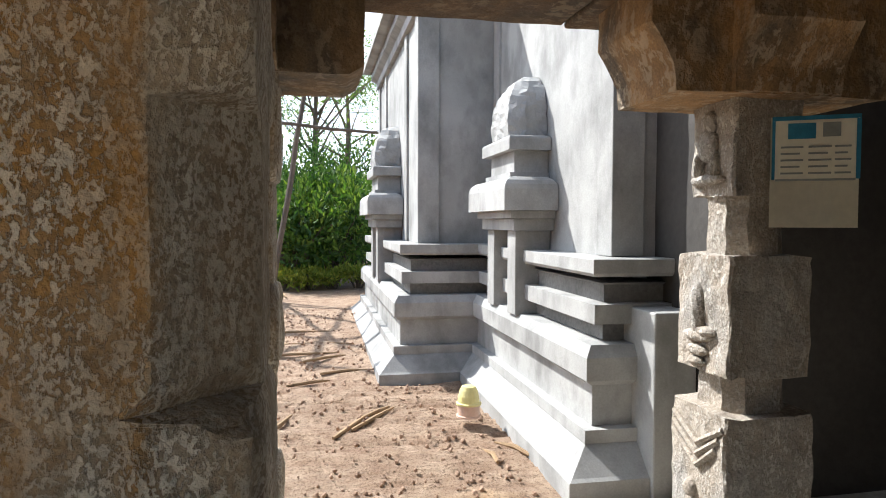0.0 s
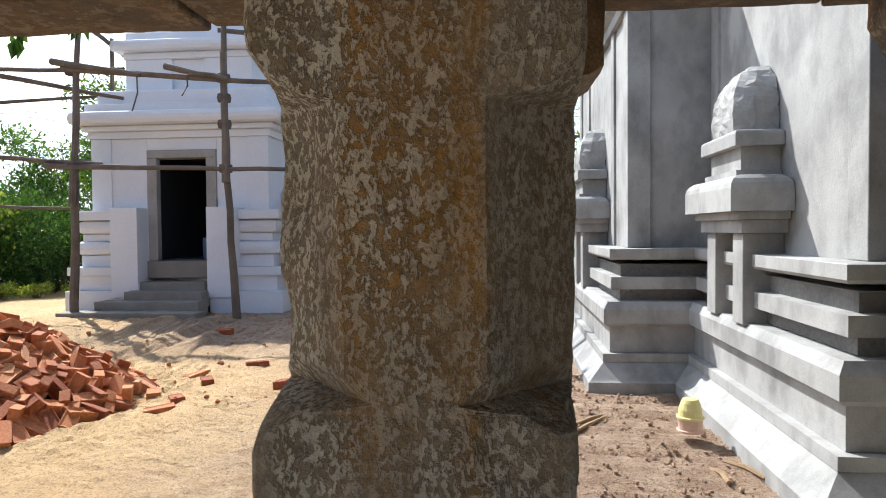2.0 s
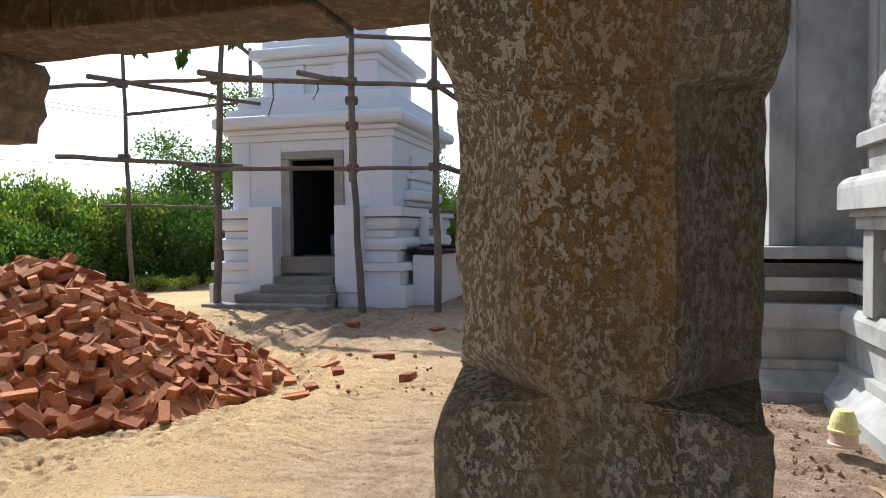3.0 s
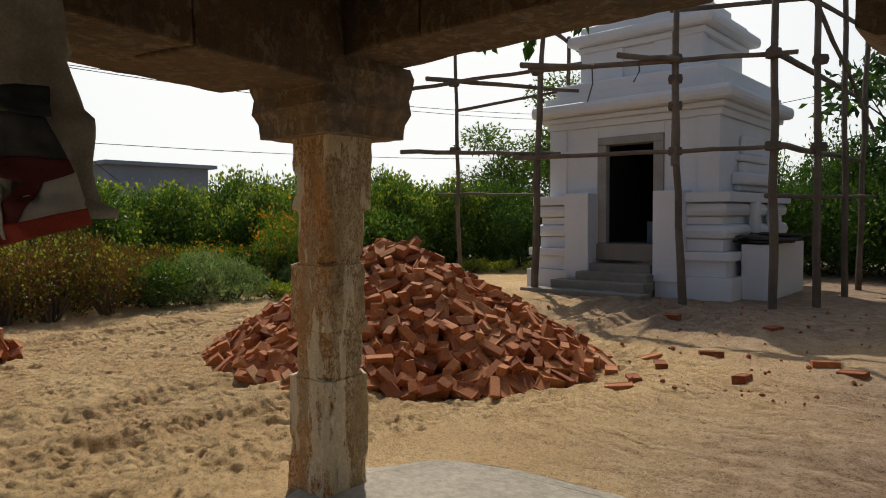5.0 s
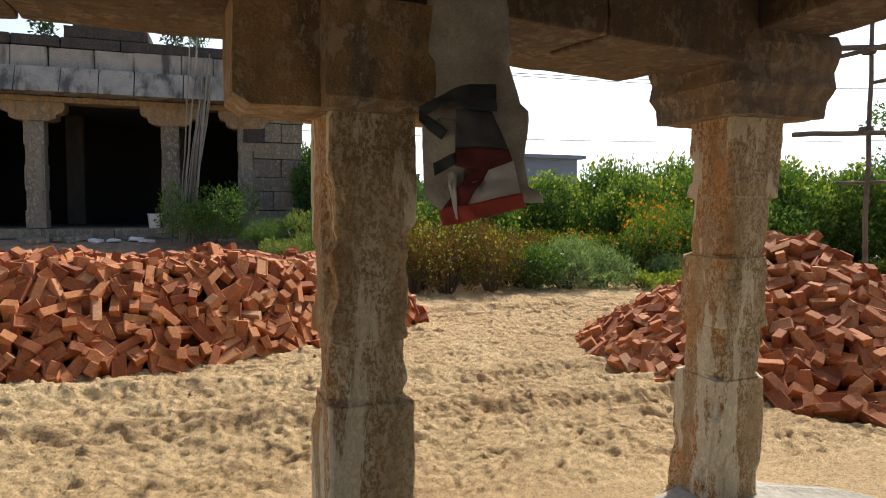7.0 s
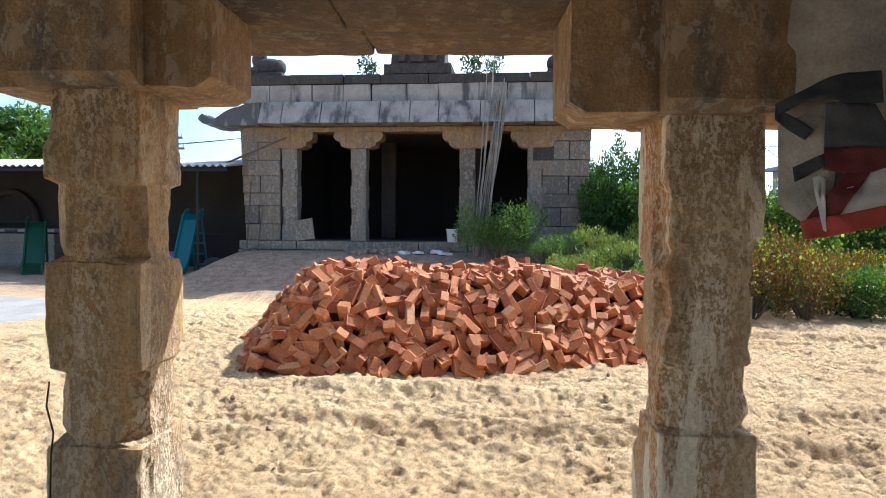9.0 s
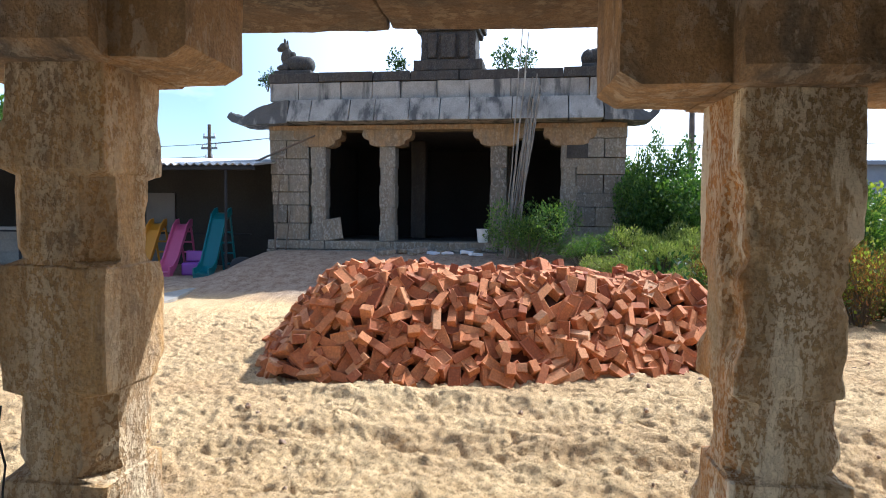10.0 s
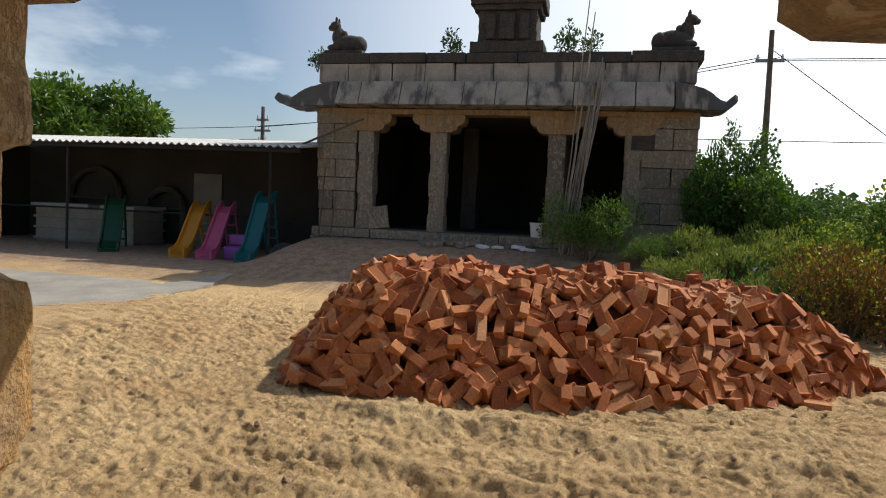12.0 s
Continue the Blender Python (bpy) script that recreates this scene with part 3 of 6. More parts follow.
for s in (-1, 1):
    part("door_pier", one_box(*sorted((DX + s * 0.60, DX + s * 1.08)), -0.05, 0.4, 0.30, 1.80, 0.008), M_WHITE, white)
    part("pilaster", one_box(*sorted((s * 1.22, s * 1.58)), 0.33, 0.44, 1.764, 2.999, 0.006), M_WHITE, white)
    part("upper_pilaster", one_box(*sorted((s * 0.30, s * 1.16)), 0.74, 0.9, 3.854, 4.448, 0.006), M_WHITE, white)
    # the flank's miniature shrine
    for a, c, z0, z1, d in ((1.25, 1.5, 1.0, 1.62, 0.12), (2.25, 2.5, 1.0, 1.62, 0.12), (1.05, 2.7, 1.79, 1.9, 0.10), (0.95, 2.8, 1.9, 2.1, 0.24), (1.25, 2.5, 2.1, 2.3, 0.1), (1.15, 2.6, 2.3, 2.42, 0.14), (1.35, 2.4, 2.42, 2.75, 0.08)):
        xs_ = sorted((s * 1.55, s * (1.57 + d))) if z0 > 1.7 else sorted((s * 1.76, s * (1.78 + d)))
        part("side_relief", one_box(*xs_, a, c, z0 + 0.004, z1, min(0.045, (z1 - z0) * 0.3)), M_WHITE, white)
M_FRAME = plain("door_stone", (0.34, 0.32, 0.29), 0.85, 0.2, 12, 0.4)
M_BLUE = plain("blue_tile", (0.26, 0.32, 0.42), 0.5, 0.2, 8)
for s in (-1, 1):
    part("door_jamb", one_box(*sorted((DX + s * 0.44, DX + s * 0.616)), 0.32, 0.46, 0.90, 2.66, 0.012), M_FRAME, white, "bare grey stone door jamb")
part("door_lintel", one_box(DX - 0.616, DX + 0.616, 0.322, 0.64, 2.662, 2.798, 0.012), M_FRAME, white, "bare grey stone door lintel")
part("threshold", one_box(DX - 0.61, DX + 0.61, 0.25, 0.9, 0.60, 0.898, 0.02), M_STEP, white)
# Black floor and lining paint the unlit inside of the doorway.
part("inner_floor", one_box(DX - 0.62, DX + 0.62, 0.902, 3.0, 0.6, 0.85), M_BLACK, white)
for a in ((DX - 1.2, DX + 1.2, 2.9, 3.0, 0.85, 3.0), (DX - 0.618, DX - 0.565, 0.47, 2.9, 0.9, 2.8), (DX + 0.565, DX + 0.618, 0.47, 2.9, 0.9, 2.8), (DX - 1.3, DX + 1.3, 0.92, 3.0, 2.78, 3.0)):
    part("inner_wall", one_box(*a), M_BLACK, white, "near-black inner wall painting the doorway's shade")
part("altar", one_box(DX - 0.30, DX + 0.50, 1.7, 2.3, 0.852, 1.28, 0.02), M_BLUE, white, "bluish stone altar block")
for i, (x0, x1, d, z0, z1) in enumerate(((-0.62, 0.54, 0.0, 0.30, 0.55), (-0.72, 0.62, -0.28, 0.15, 0.42), (-1.08, 0.66, -0.52, 0.06, 0.28), (-1.5, 0.76, -0.85, -0.12, 0.14))):
    part("step", roughen(one_box(DX + x0, DX + x1, d, d + 0.36 if i else 0.25, z0, z1, 0.012), 0.1, 0.012, 5, i), M_STEP, white, "rough grey stone step")
# stone ledge with flat slabs beside it
M_LEDGE = plain("unwashed_stone", (0.40, 0.38, 0.34), 0.85, 0.2, 9, 0.3)
part("side_block", one_box(1.88, 2.32, 0.5, 2.5, -0.2, 0.92, 0.01), M_WHITE, white)
slabs = thing("slate_stack", "stack of thin flat dark stone slabs on a white block", "slabs", (-5.70 + 2.08, 10.9, 0.98))
for k in range(14):
    q = one_box(-0.32, 0.32, -0.16, 0.16, 0, 0.028, 0.004)
    o = part("slab", q, M_WEATHER_SHADE, slabs)
    o.matrix_local = pose(random.uniform(-0.28, 0.3), random.uniform(0.1, 1.3), 0.032 * (k // 3) + 0.012, random.uniform(-3, 3), random.uniform(-4, 4), random.uniform(-40, 40))


# ---------------------------------------------------------------- scaffold
def pole_mesh(a, b, r, seed, wob=0.03):
    a, b = Vector(a), Vector(b)
    n = max(4, int((b - a).length / 0.45))
    pts, rad = [], []
    for i in range(n + 1):
        t = i / n
        pts.append(a.lerp(b, t) + noise.noise_vector(Vector((i * 0.7, seed * 3.3, 0))) * wob * (1 if 0 < i < n else 0.2))
        rad.append(r * (1.1 - 0.35 * t) * (1 + 0.12 * noise.noise(Vector((i * 2.1, seed, 4)))))
    bm = bmesh.new()
    tube(bm, pts, rad, 7)
    return bm


scaffold = thing("scaffold", "scaffold of lashed rough wooden poles round the white shrine", "scaffold", (0, 0, 0))
M_ROPE = plain("coir_rope", (0.12, 0.09, 0.07), 0.95, 0.3, 30)
POLES = [  # upright and level poles: from, to, radius
    ((-6.99, 9.9, -0.1), (-6.86, 9.9, 4.0), 0.065), ((-6.90, 9.8, 1.9), (-6.74, 9.82, 4.65), 0.055), ((-4.30, 9.9, -0.1), (-4.44, 9.9, 2.7), 0.062), ((-4.40, 9.8, 2.2), (-4.42, 9.82, 4.2), 0.06),
    ((-4.47, 9.93, 2.3), (-4.45, 9.93, 5.4), 0.05), ((-8.73, 9.9, -0.1), (-8.82, 9.9, 5.0), 0.042), ((-3.05, 9.95, -0.1), (-3.08, 9.95, 5.6), 0.058), ((-2.66, 10.7, -0.1), (-2.72, 10.7, 5.6), 0.055),
    ((-7.35, 11.6, -0.1), (-7.3, 11.6, 5.0), 0.05), ((-2.62, 12.4, -0.1), (-2.7, 12.4, 5.8), 0.05), ((-2.62, 13.6, -0.1), (-2.55, 13.6, 5.6), 0.05), ((-7.5, 13.8, -0.1), (-7.5, 13.8, 5.4), 0.05),
    ((-11.6, 9.78, 4.12), (-6.0, 9.80, 3.98), 0.042), ((-7.0, 9.76, 4.0), (-2.75, 9.84, 3.62), 0.045), ((-10.2, 9.78, 2.82), (-6.4, 9.8, 2.52), 0.045), ((-7.3, 9.74, 2.50), (-2.9, 9.84, 2.38), 0.04), ((-9.4, 9.97, 1.92), (-6.9, 9.97, 1.84), 0.03),
    ((-9.4, 9.7, 4.2), (-6.5, 10.6, 3.7), 0.045), ((-7.15, 9.74, 4.12), (-5.7, 9.72, 3.86), 0.05), ((-5.3, 9.72, 3.98), (-4.3, 9.72, 3.75), 0.045), ((-3.08, 9.8, 3.7), (-2.7, 13.8, 3.5), 0.045), ((-3.05, 9.85, 2.42), (-2.6, 13.8, 2.38), 0.045),
    ((-3.2, 9.85, 4.75), (-2.4, 13.9, 4.55), 0.04), ((-6.95, 10.02, 4.9), (-7.4, 13.9, 4.5), 0.04), ((-6.95, 10.02, 2.6), (-7.5, 13.9, 2.6), 0.04), ((-4.6, 10.05, 4.6), (-0.9, 11.6, 4.5), 0.035), ((-2.9, 10.6, 4.9), (-2.45, 13.7, 2.9), 0.035),
    ((-8.9, 10.02, 3.55), (-6.6, 10.02, 3.62), 0.03), ((-3.2, 10.1, 1.72), (-2.4, 13.6, 1.75), 0.035)]
for i, (a, b, r) in enumerate(POLES):
    part("pole", pole_mesh(a, b, r, i + 1.0), M_POLE, scaffold)
for x, y, z in ((-6.88, 9.84, 3.98), (-6.92, 9.84, 2.5), (-4.43, 9.85, 3.8), (-4.42, 9.85, 2.42), (-8.8, 9.84, 4.05), (-8.78, 9.84, 2.75), (-3.07, 9.88, 3.66), (-3.06, 9.88, 2.4), (-4.43, 9.86, 3.1), (-4.43, 9.86, 3.5), (-2.68, 10.75, 3.66), (-2.68, 10.75, 2.42)):
    bm = bmesh.new()
    tube(bm, [(x - 0.0, y, z - 0.06), (x, y, z), (x, y, z + 0.06)], [0.10, 0.115, 0.10], 8)
    part("lashing", bm, M_ROPE, scaffold, "coir rope lashing")
for x, z, l in ((-5.75, 3.86, 0.55), (-4.95, 3.82, 0.3)):
    bm = bmesh.new()
    tube(bm, [(x, 9.72, z), (x + 0.02, 9.7, z - l * 0.5), (x - 0.08, 9.71, z - l)], 0.012, 5)
    part("rope_end", bm, M_ROPE, scaffold, "loose hanging rope end")


# ---------------------------------------------------------------- old temple
TX = -15.5
M_OLDWARM = granite("ochre_temple_granite", (0.40, 0.26, 0.13), (0.30, 0.23, 0.15), (0.5, 0.4, 0.28), 0.3, 22.0)


def stained(name, lo=0.5):
    """Grey granite with black weather stains in runs."""
    m, nt, b = material(name, 0.88)
    at = coords(nt)
    c = ramp(nt, noise_of(nt, at, 2.2, 5), [(0.35, (0.27, 0.255, 0.225)), (0.65, (0.40, 0.375, 0.33))])
    c = mixed(nt, 1.0, c, ramp(nt, noise_of(nt, at, 40, 4), [(0.3, (0.7,) * 3), (0.7, (1, 1, 1))]), "MULTIPLY")
    run = noise_of(nt, stretched(nt, at, 2.2, 2.2, 0.35), 1.6, 5, 0.6)
    c = mixed(nt, ramp(nt, run, [(lo, (0, 0, 0)), (lo + 0.14, (0.85,) * 3)]), c, (0.045, 0.045, 0.045))
    nt.links.new(c, b.inputs["Base Color"])
    bumped(nt, b, noise_of(nt, at, 20, 5), 0.6, 0.02)
    return m


M_EAVE = stained("stained_eave_granite", 0.5)
M_EAVE_DARK = stained("blackened_eave_granite", 0.36)
old = thing("old_temple", "old granite temple with an open pillared porch and sagging stone eave", "temple", (TX, -2.6, 0.0))


def stone_row(nm, x0, x1, ys, z0, z1, mat, seed, jit=0.012, top_out=0.0):
    """Stones side by side along y, each an object of its own."""
    for k, (a, c) in enumerate(zip(ys, ys[1:])):
        g = 0.008
        bm = one_box(x0, x1 + random.uniform(-jit, jit), a + g, c - g, z0 + g * 0.7, z1 - g * 0.7, 0.012)
        if top_out:
            for v in bm.verts:
                if v.co.z < z0 + 0.05 and v.co.x > (x0 + x1) / 2:
                    v.co.x += top_out
        for v in bm.verts:
            v.co += noise.noise_vector(v.co * 3 + Vector((seed, k, 0))) * 0.012
        part(nm, bm, mat, old)


def cuts(a, b, n, jit=0.25):
    s = (b - a) / n
    return [a] + [a + s * (i + random.uniform(-jit, jit)) for i in range(1, n)] + [b]


random.seed(4)
Y0, Y1 = -3.9, 3.93          # porch ends, from its middle
for wi, (a, c) in enumerate(((Y0, -3.05), (2.98, Y1))):
    z = 0.95
    for k in range(7):
        h = [0.38, 0.42, 0.3, 0.4, 0.36, 0.42, 0.32][k]
        stone_row("stone_block", -0.5, 0.0, cuts(a - 0.02 * k * (wi == 0), c + 0.02 * k * (wi == 1), 2 if k % 2 else 1), z, z + h, M_OLD, k + wi * 9)
        z += h
stone_row("plinth_stone", -1.2, 0.22, cuts(Y0 - 0.1, Y1 + 0.05, 6), 0.0, 0.74, M_OLD, 3)
stone_row("platform_stone", -1.2, 0.14, cuts(Y0 - 0.1, Y1 + 0.05, 6), 0.742, 0.95, M_OLD, 5)


def old_column(y, w=0.36):
    bm = bmesh.new()
    h = w / 2
    prof = [(0.95, h, 0), (1.3, h, 0), (1.32, h - 0.008, 0.05), (1.7, h - 0.008, 0.05), (1.72, h, 0), (2.2, h, 0), (2.22, h - 0.008, 0.05), (2.6, h - 0.008, 0.05), (2.62, h, 0), (3.09, h, 0)]
    loft(bm, [[(x - h, yy + y, z) for x, yy, z in square_ring(r, z, c)] for z, r, c in prof])
    roughen(bm, 0.14, 0.007, 4, y)
    part("column", bm, M_OLD, old, "weathered stone column")
    bm = bmesh.new()
    prof = [(-0.55, 3.45), (-0.57, 3.34), (-0.52, 3.25), (-0.42, 3.22), (-0.40, 3.13), (-0.28, 3.08), (0.28, 3.08), (0.40, 3.13), (0.42, 3.22), (0.52, 3.25), (0.57, 3.34), (0.55, 3.45)]
    loft(bm, [[(s, y + u, z) for u, z in prof] for s in (-0.38, 0.05)])
    bmesh.ops.recalc_face_normals(bm, faces=bm.faces[:])
    roughen(bm, 0.08, 0.014, 6, y + 3)
    part("bracket", bm, M_OLDWARM, old, "ochre-stained bracket capital")


for y in (-2.83, -1.2, 1.3, 2.83):
    old_column(y)
# Inner columns are coloured near-black for the shade behind the porch.
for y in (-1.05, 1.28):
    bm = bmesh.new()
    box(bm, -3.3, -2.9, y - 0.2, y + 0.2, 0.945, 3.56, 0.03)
    part("inner_column", bm, M_WEATHER_SHADE, old)
part("lintel", roughen(one_box(-0.42, 0.03, Y0 - 0.1, Y1 + 0.1, 3.452, 3.56), 0.3, 0.012, 3), M_OLDWARM, old)
stone_row("eave_stone", -0.9, 0.30, cuts(-3.4, 3.5, 10), 3.58, 4.1, M_EAVE, 8, 0.02, 0.22)
for s, y, l in ((-1, -3.41, 1.42), (1, 3.51, 1.12)):
    # the corner stone narrows to a curled nose
    bm = bmesh.new()
    loft(bm, [[(0.45 - 0.9 * a, y + s * u * l, z) for a in (0, 1)] + [(0.34 - 0.68 * a, y + s * u * l, z + h) for a in (1, 0)] for u, z, h in ((0, 3.57, 0.52), (0.25, 3.56, 0.47), (0.45, 3.55, 0.42), (0.62, 3.54, 0.32), (0.75, 3.54, 0.20), (0.84, 3.56, 0.15), (0.91, 3.60, 0.20), (0.96, 3.66, 0.19), (1.0, 3.71, 0.10))])
    bmesh.ops.recalc_face_normals(bm, faces=bm.faces[:])
    roughen(bm, 0.08, 0.02, 4, y)
    part("eave_corner", bm, M_EAVE_DARK, old, "black-stained upturned eave corner stone")
stone_row("parapet_stone", -1.0, 0.07, cuts(Y0 - 0.05, Y1, 10), 4.105, 4.52, M_EAVE, 12, 0.03)
stone_row("coping_stone", -1.0, 0.10, cuts(Y0 - 0.1, Y1 + 0.1, 7), 4.524, 4.74, M_WEATHER_SHADE, 17, 0.03)
# Inside surfaces painted near-black so the porch depth looks unlit.
part("roof_slab", one_box(-6.0, -0.95, Y0, Y1, 3.57, 4.5), M_WEATHER_SHADE, old)
part("inner_floor", one_box(-6.0, -1.21, Y0, Y1, 0.0, 0.94), M_WEATHER_SHADE, old)
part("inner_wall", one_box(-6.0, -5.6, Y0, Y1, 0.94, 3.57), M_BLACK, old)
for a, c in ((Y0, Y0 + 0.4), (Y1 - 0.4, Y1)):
    part("side_wall", one_box(-5.6, -0.51, a, c, 0.94, 3.57), M_WEATHER_SHADE, old)
for nm, a in (("turret", (-0.95, 0.02, -0.62, 0.92, 4.745, 4.98)), ("turret", (-0.9, -0.05, -0.46, 0.76, 4.982, 5.62)), ("turret", (-0.96, 0.02, -0.54, 0.84, 5.622, 5.74)), ("turret", (-1.0, 0.06, -0.64, 0.92, 5.742, 6.02)), ("turret_top", (-0.8, -0.15, -0.4, 0.7, 6.022, 6.7))):
    part(nm, roughen(one_box(*a, 0.02), 0.08, 0.022, 6, a[4]), M_WEATHER_SHADE, old, "blackened carved stone turret")
for y, w in ((-0.2, 0.10), (0.15, 0.16), (0.5, 0.10)):
    part("turret_niche", roughen(one_box(-0.06, 0.03, y - w, y + w, 5.02, 5.55, 0.03), 0.06, 0.02, 8, y), M_WEATHER_SHADE, old, "worn carving on the turret")


def bull_statue(y, flip):
    """A seated bull on a low base, as one plain shape."""
    bm = bmesh.new()
    box(bm, -0.32, 0.32, -0.62, 0.6, 0, 0.16, 0.03)
    def blob(c, r):
        bmesh.ops.create_icosphere(bm, subdivisions=3, radius=1.0, matrix=Matrix.Translation(c) @ Matrix.Diagonal((*r, 1)))
    blob((0, 0.05, 0.36), (0.24, 0.52, 0.24))
    blob((0, 0.40, 0.34), (0.26, 0.22, 0.22))
    blob((0, -0.30, 0.56), (0.15, 0.20, 0.26))
    blob((0, -0.40, 0.84), (0.13, 0.17, 0.13))
    blob((0, -0.52, 0.80), (0.09, 0.12, 0.08))
    blob((0, -0.12, 0.62), (0.1, 0.12, 0.10))
    for s in (-1, 1):
        blob((s * 0.10, -0.34, 0.97), (0.03, 0.04, 0.09))
        blob((s * 0.2, -0.35, 0.24), (0.08, 0.22, 0.09))
    roughen(bm, 0.12, 0.012, 7, y)
    ob = solid("bull_statue", bm, M_WEATHER_SHADE, "blackened stone seated bull statue on the temple parapet", "statue", group="parapet bulls", smooth=True)
    ob.matrix_world = pose(TX - 0.45, -2.6 + y, 4.745, 0, 0, 180 if flip else 0) @ Matrix.Diagonal((0.8, 0.74, 0.86, 1))
    return ob


bull_statue(Y0 + 0.37, False)
bull_statue(Y1 - 0.42, True)
part("plaque", one_box(0.003, 0.03, 2.77, 3.22, 2.8, 3.2, 0.008), M_WEATHER_SHADE, old, "square dark inset stone panel")
# poles leaning on the porch
for k in range(13):
    y = -1.08 + 0.06 * (k % 5) + random.uniform(-0.03, 0.03)
    top = random.uniform(4.0, 4.6) if k > 1 else 5.7 - k * 0.3
    bm = pole_mesh((TX + 0.75 + random.uniform(0, 0.3), y + 0.0, 0.6), (TX + 0.42, y + 0.30 + 0.07 * (k % 4), top), 0.019 if k > 1 else 0.014, k + 50.0, 0.02)
    solid("leaning_pole", bm, M_DRYPOLE, "bare grey wooden pole leaning on the temple porch", "pole", group="leaning poles")
bm = pole_mesh((TX + 0.15, -6.95, 2.7), (TX + 0.3, -5.4, 3.3), 0.025, 70.0, 0.01)
solid("slanting_stick", bm, M_POLE, "thin pale stick slanting across the temple wall", "stick")

# things left about the porch
M_BUCKET = plain("white_plastic", (0.6, 0.6, 0.58), 0.5, 0.1, 8)
bm = bmesh.new()
loft(bm, [[(r * math.cos(k * math.pi / 9), r * math.sin(k * math.pi / 9), z) for k in range(18)] for r, z in ((0.11, 0), (0.14, 0.28), (0.15, 0.285), (0.15, 0.3), (0.13, 0.3), (0.10, 0.05))])
o = solid("white_bucket", bm, M_BUCKET, "small white plastic bucket on the temple platform", "bucket")
o.matrix_world = pose(TX + 0.02, -1.62, 0.952)
bm = roughen(one_box(-0.04, 0.04, -0.22, 0.22, 0, 0.5, 0.01), 0.1, 0.012, 6)
o = solid("broken_slab", bm, M_OLD, "broken stone slab leaning at the porch column", "slab")
o.matrix_world = pose(TX + 0.0, -5.05, 0.955, 8, -14, 12)
rq = random.Random(41)
for k in range(16):
    bm = roughen(one_box(-0.2, 0.2, -0.13, 0.13, 0, 0.09, 0.015), 0.1, 0.02, 5, k)
    x, y = TX + rq.uniform(0.35, 0.9), rq.uniform(-4.2, -1.6)
    o = solid("rubble_stone", bm, M_OLD if k % 3 else M_WHITE, "rough broken stone lying before the porch", "stone", group="porch rubble")
    s = rq.uniform(0.5, 1.2)
    o.matrix_world = pose(x, y, ground_z(x, y) - 0.01, rq.uniform(-8, 8), rq.uniform(-8, 8), rq.uniform(0, 180)) @ Matrix.Diagonal((s, s, s, 1))
for k, (y, l) in enumerate(((-6.35, 1.9), (-6.1, 1.2))):
    solid("upright_stick", pole_mesh((TX + 0.35, y, 0.35), (TX + 0.3, y + 0.12, 0.4 + l), 0.02, k + 80.0, 0.01), M_POLE, "thin dark stick standing against the temple wall", "stick", group="upright sticks")


# ---------------------------------------------------------------- shed and play slides
M_SHEET = plain("fibre_cement_sheet", (0.55, 0.55, 0.54), 0.8, 0.2, 8, 0.2)
M_SHED_SHADE = plain("shed_shade_wall", (0.032, 0.03, 0.027), 0.9, 0.35, 5, 0.4)
shed = thing("open_shed", "long dark open shed with a corrugated sheet roof on thin posts", "shed", (-14.6, -10.0, 0.1))
bm = bmesh.new()
cols, rows_ = 250, 2
verts = []
for j, (x, z) in enumerate(((0.25, 2.50), (-3.4, 2.95))):
    for dz in (0, -0.012):
        verts.append([bm.verts.new((x, -6.5 + k * 10.1 / cols, z + dz + 0.028 * math.sin(k * math.pi / 2.0 * 0.9))) for k in range(cols)])
for a, b in ((0, 2), (1, 3), (0, 1), (2, 3)):
    for k in range(cols - 1):
        bm.faces.new((verts[a][k], verts[a][k + 1], verts[b][k + 1], verts[b][k]))
part("roof_sheet", bm, M_SHEET, shed, "grey corrugated roof sheet")
# Wall colour near-black to paint the shade inside the open shed.
part("back_wall", one_box(-3.3, -3.1, -6.5, 3.6, -0.1, 2.9), M_SHED_SHADE, shed)
part("side_wall", one_box(-3.1, -0.1, -6.7, -6.5, -0.1, 2.6), M_SHED_SHADE, shed)
part("door_panel", one_box(-3.09, -3.04, -1.1, -0.25, 0.0, 2.0, 0.01), plain("grey_door", (0.16, 0.155, 0.15), 0.8), shed, "plain grey door")
for y in (2.85, -2.2, -6.2):
    bm = bmesh.new()
    tube(bm, [(0.15, y, -0.1), (0.15, y, 2.5)], 0.03, 8)
    part("post", bm, M_BLACK, shed)
bm = bmesh.new()
tube(bm, [(-1.2, -6.4, 0.95), (-1.2, 2.8, 0.95)], 0.025, 6)
part("rail", bm, M_BLACK, shed)
part("ceiling_bar", one_box(0.1, 0.2, -6.5, 3.5, 2.38, 2.45), M_BLACK, shed)


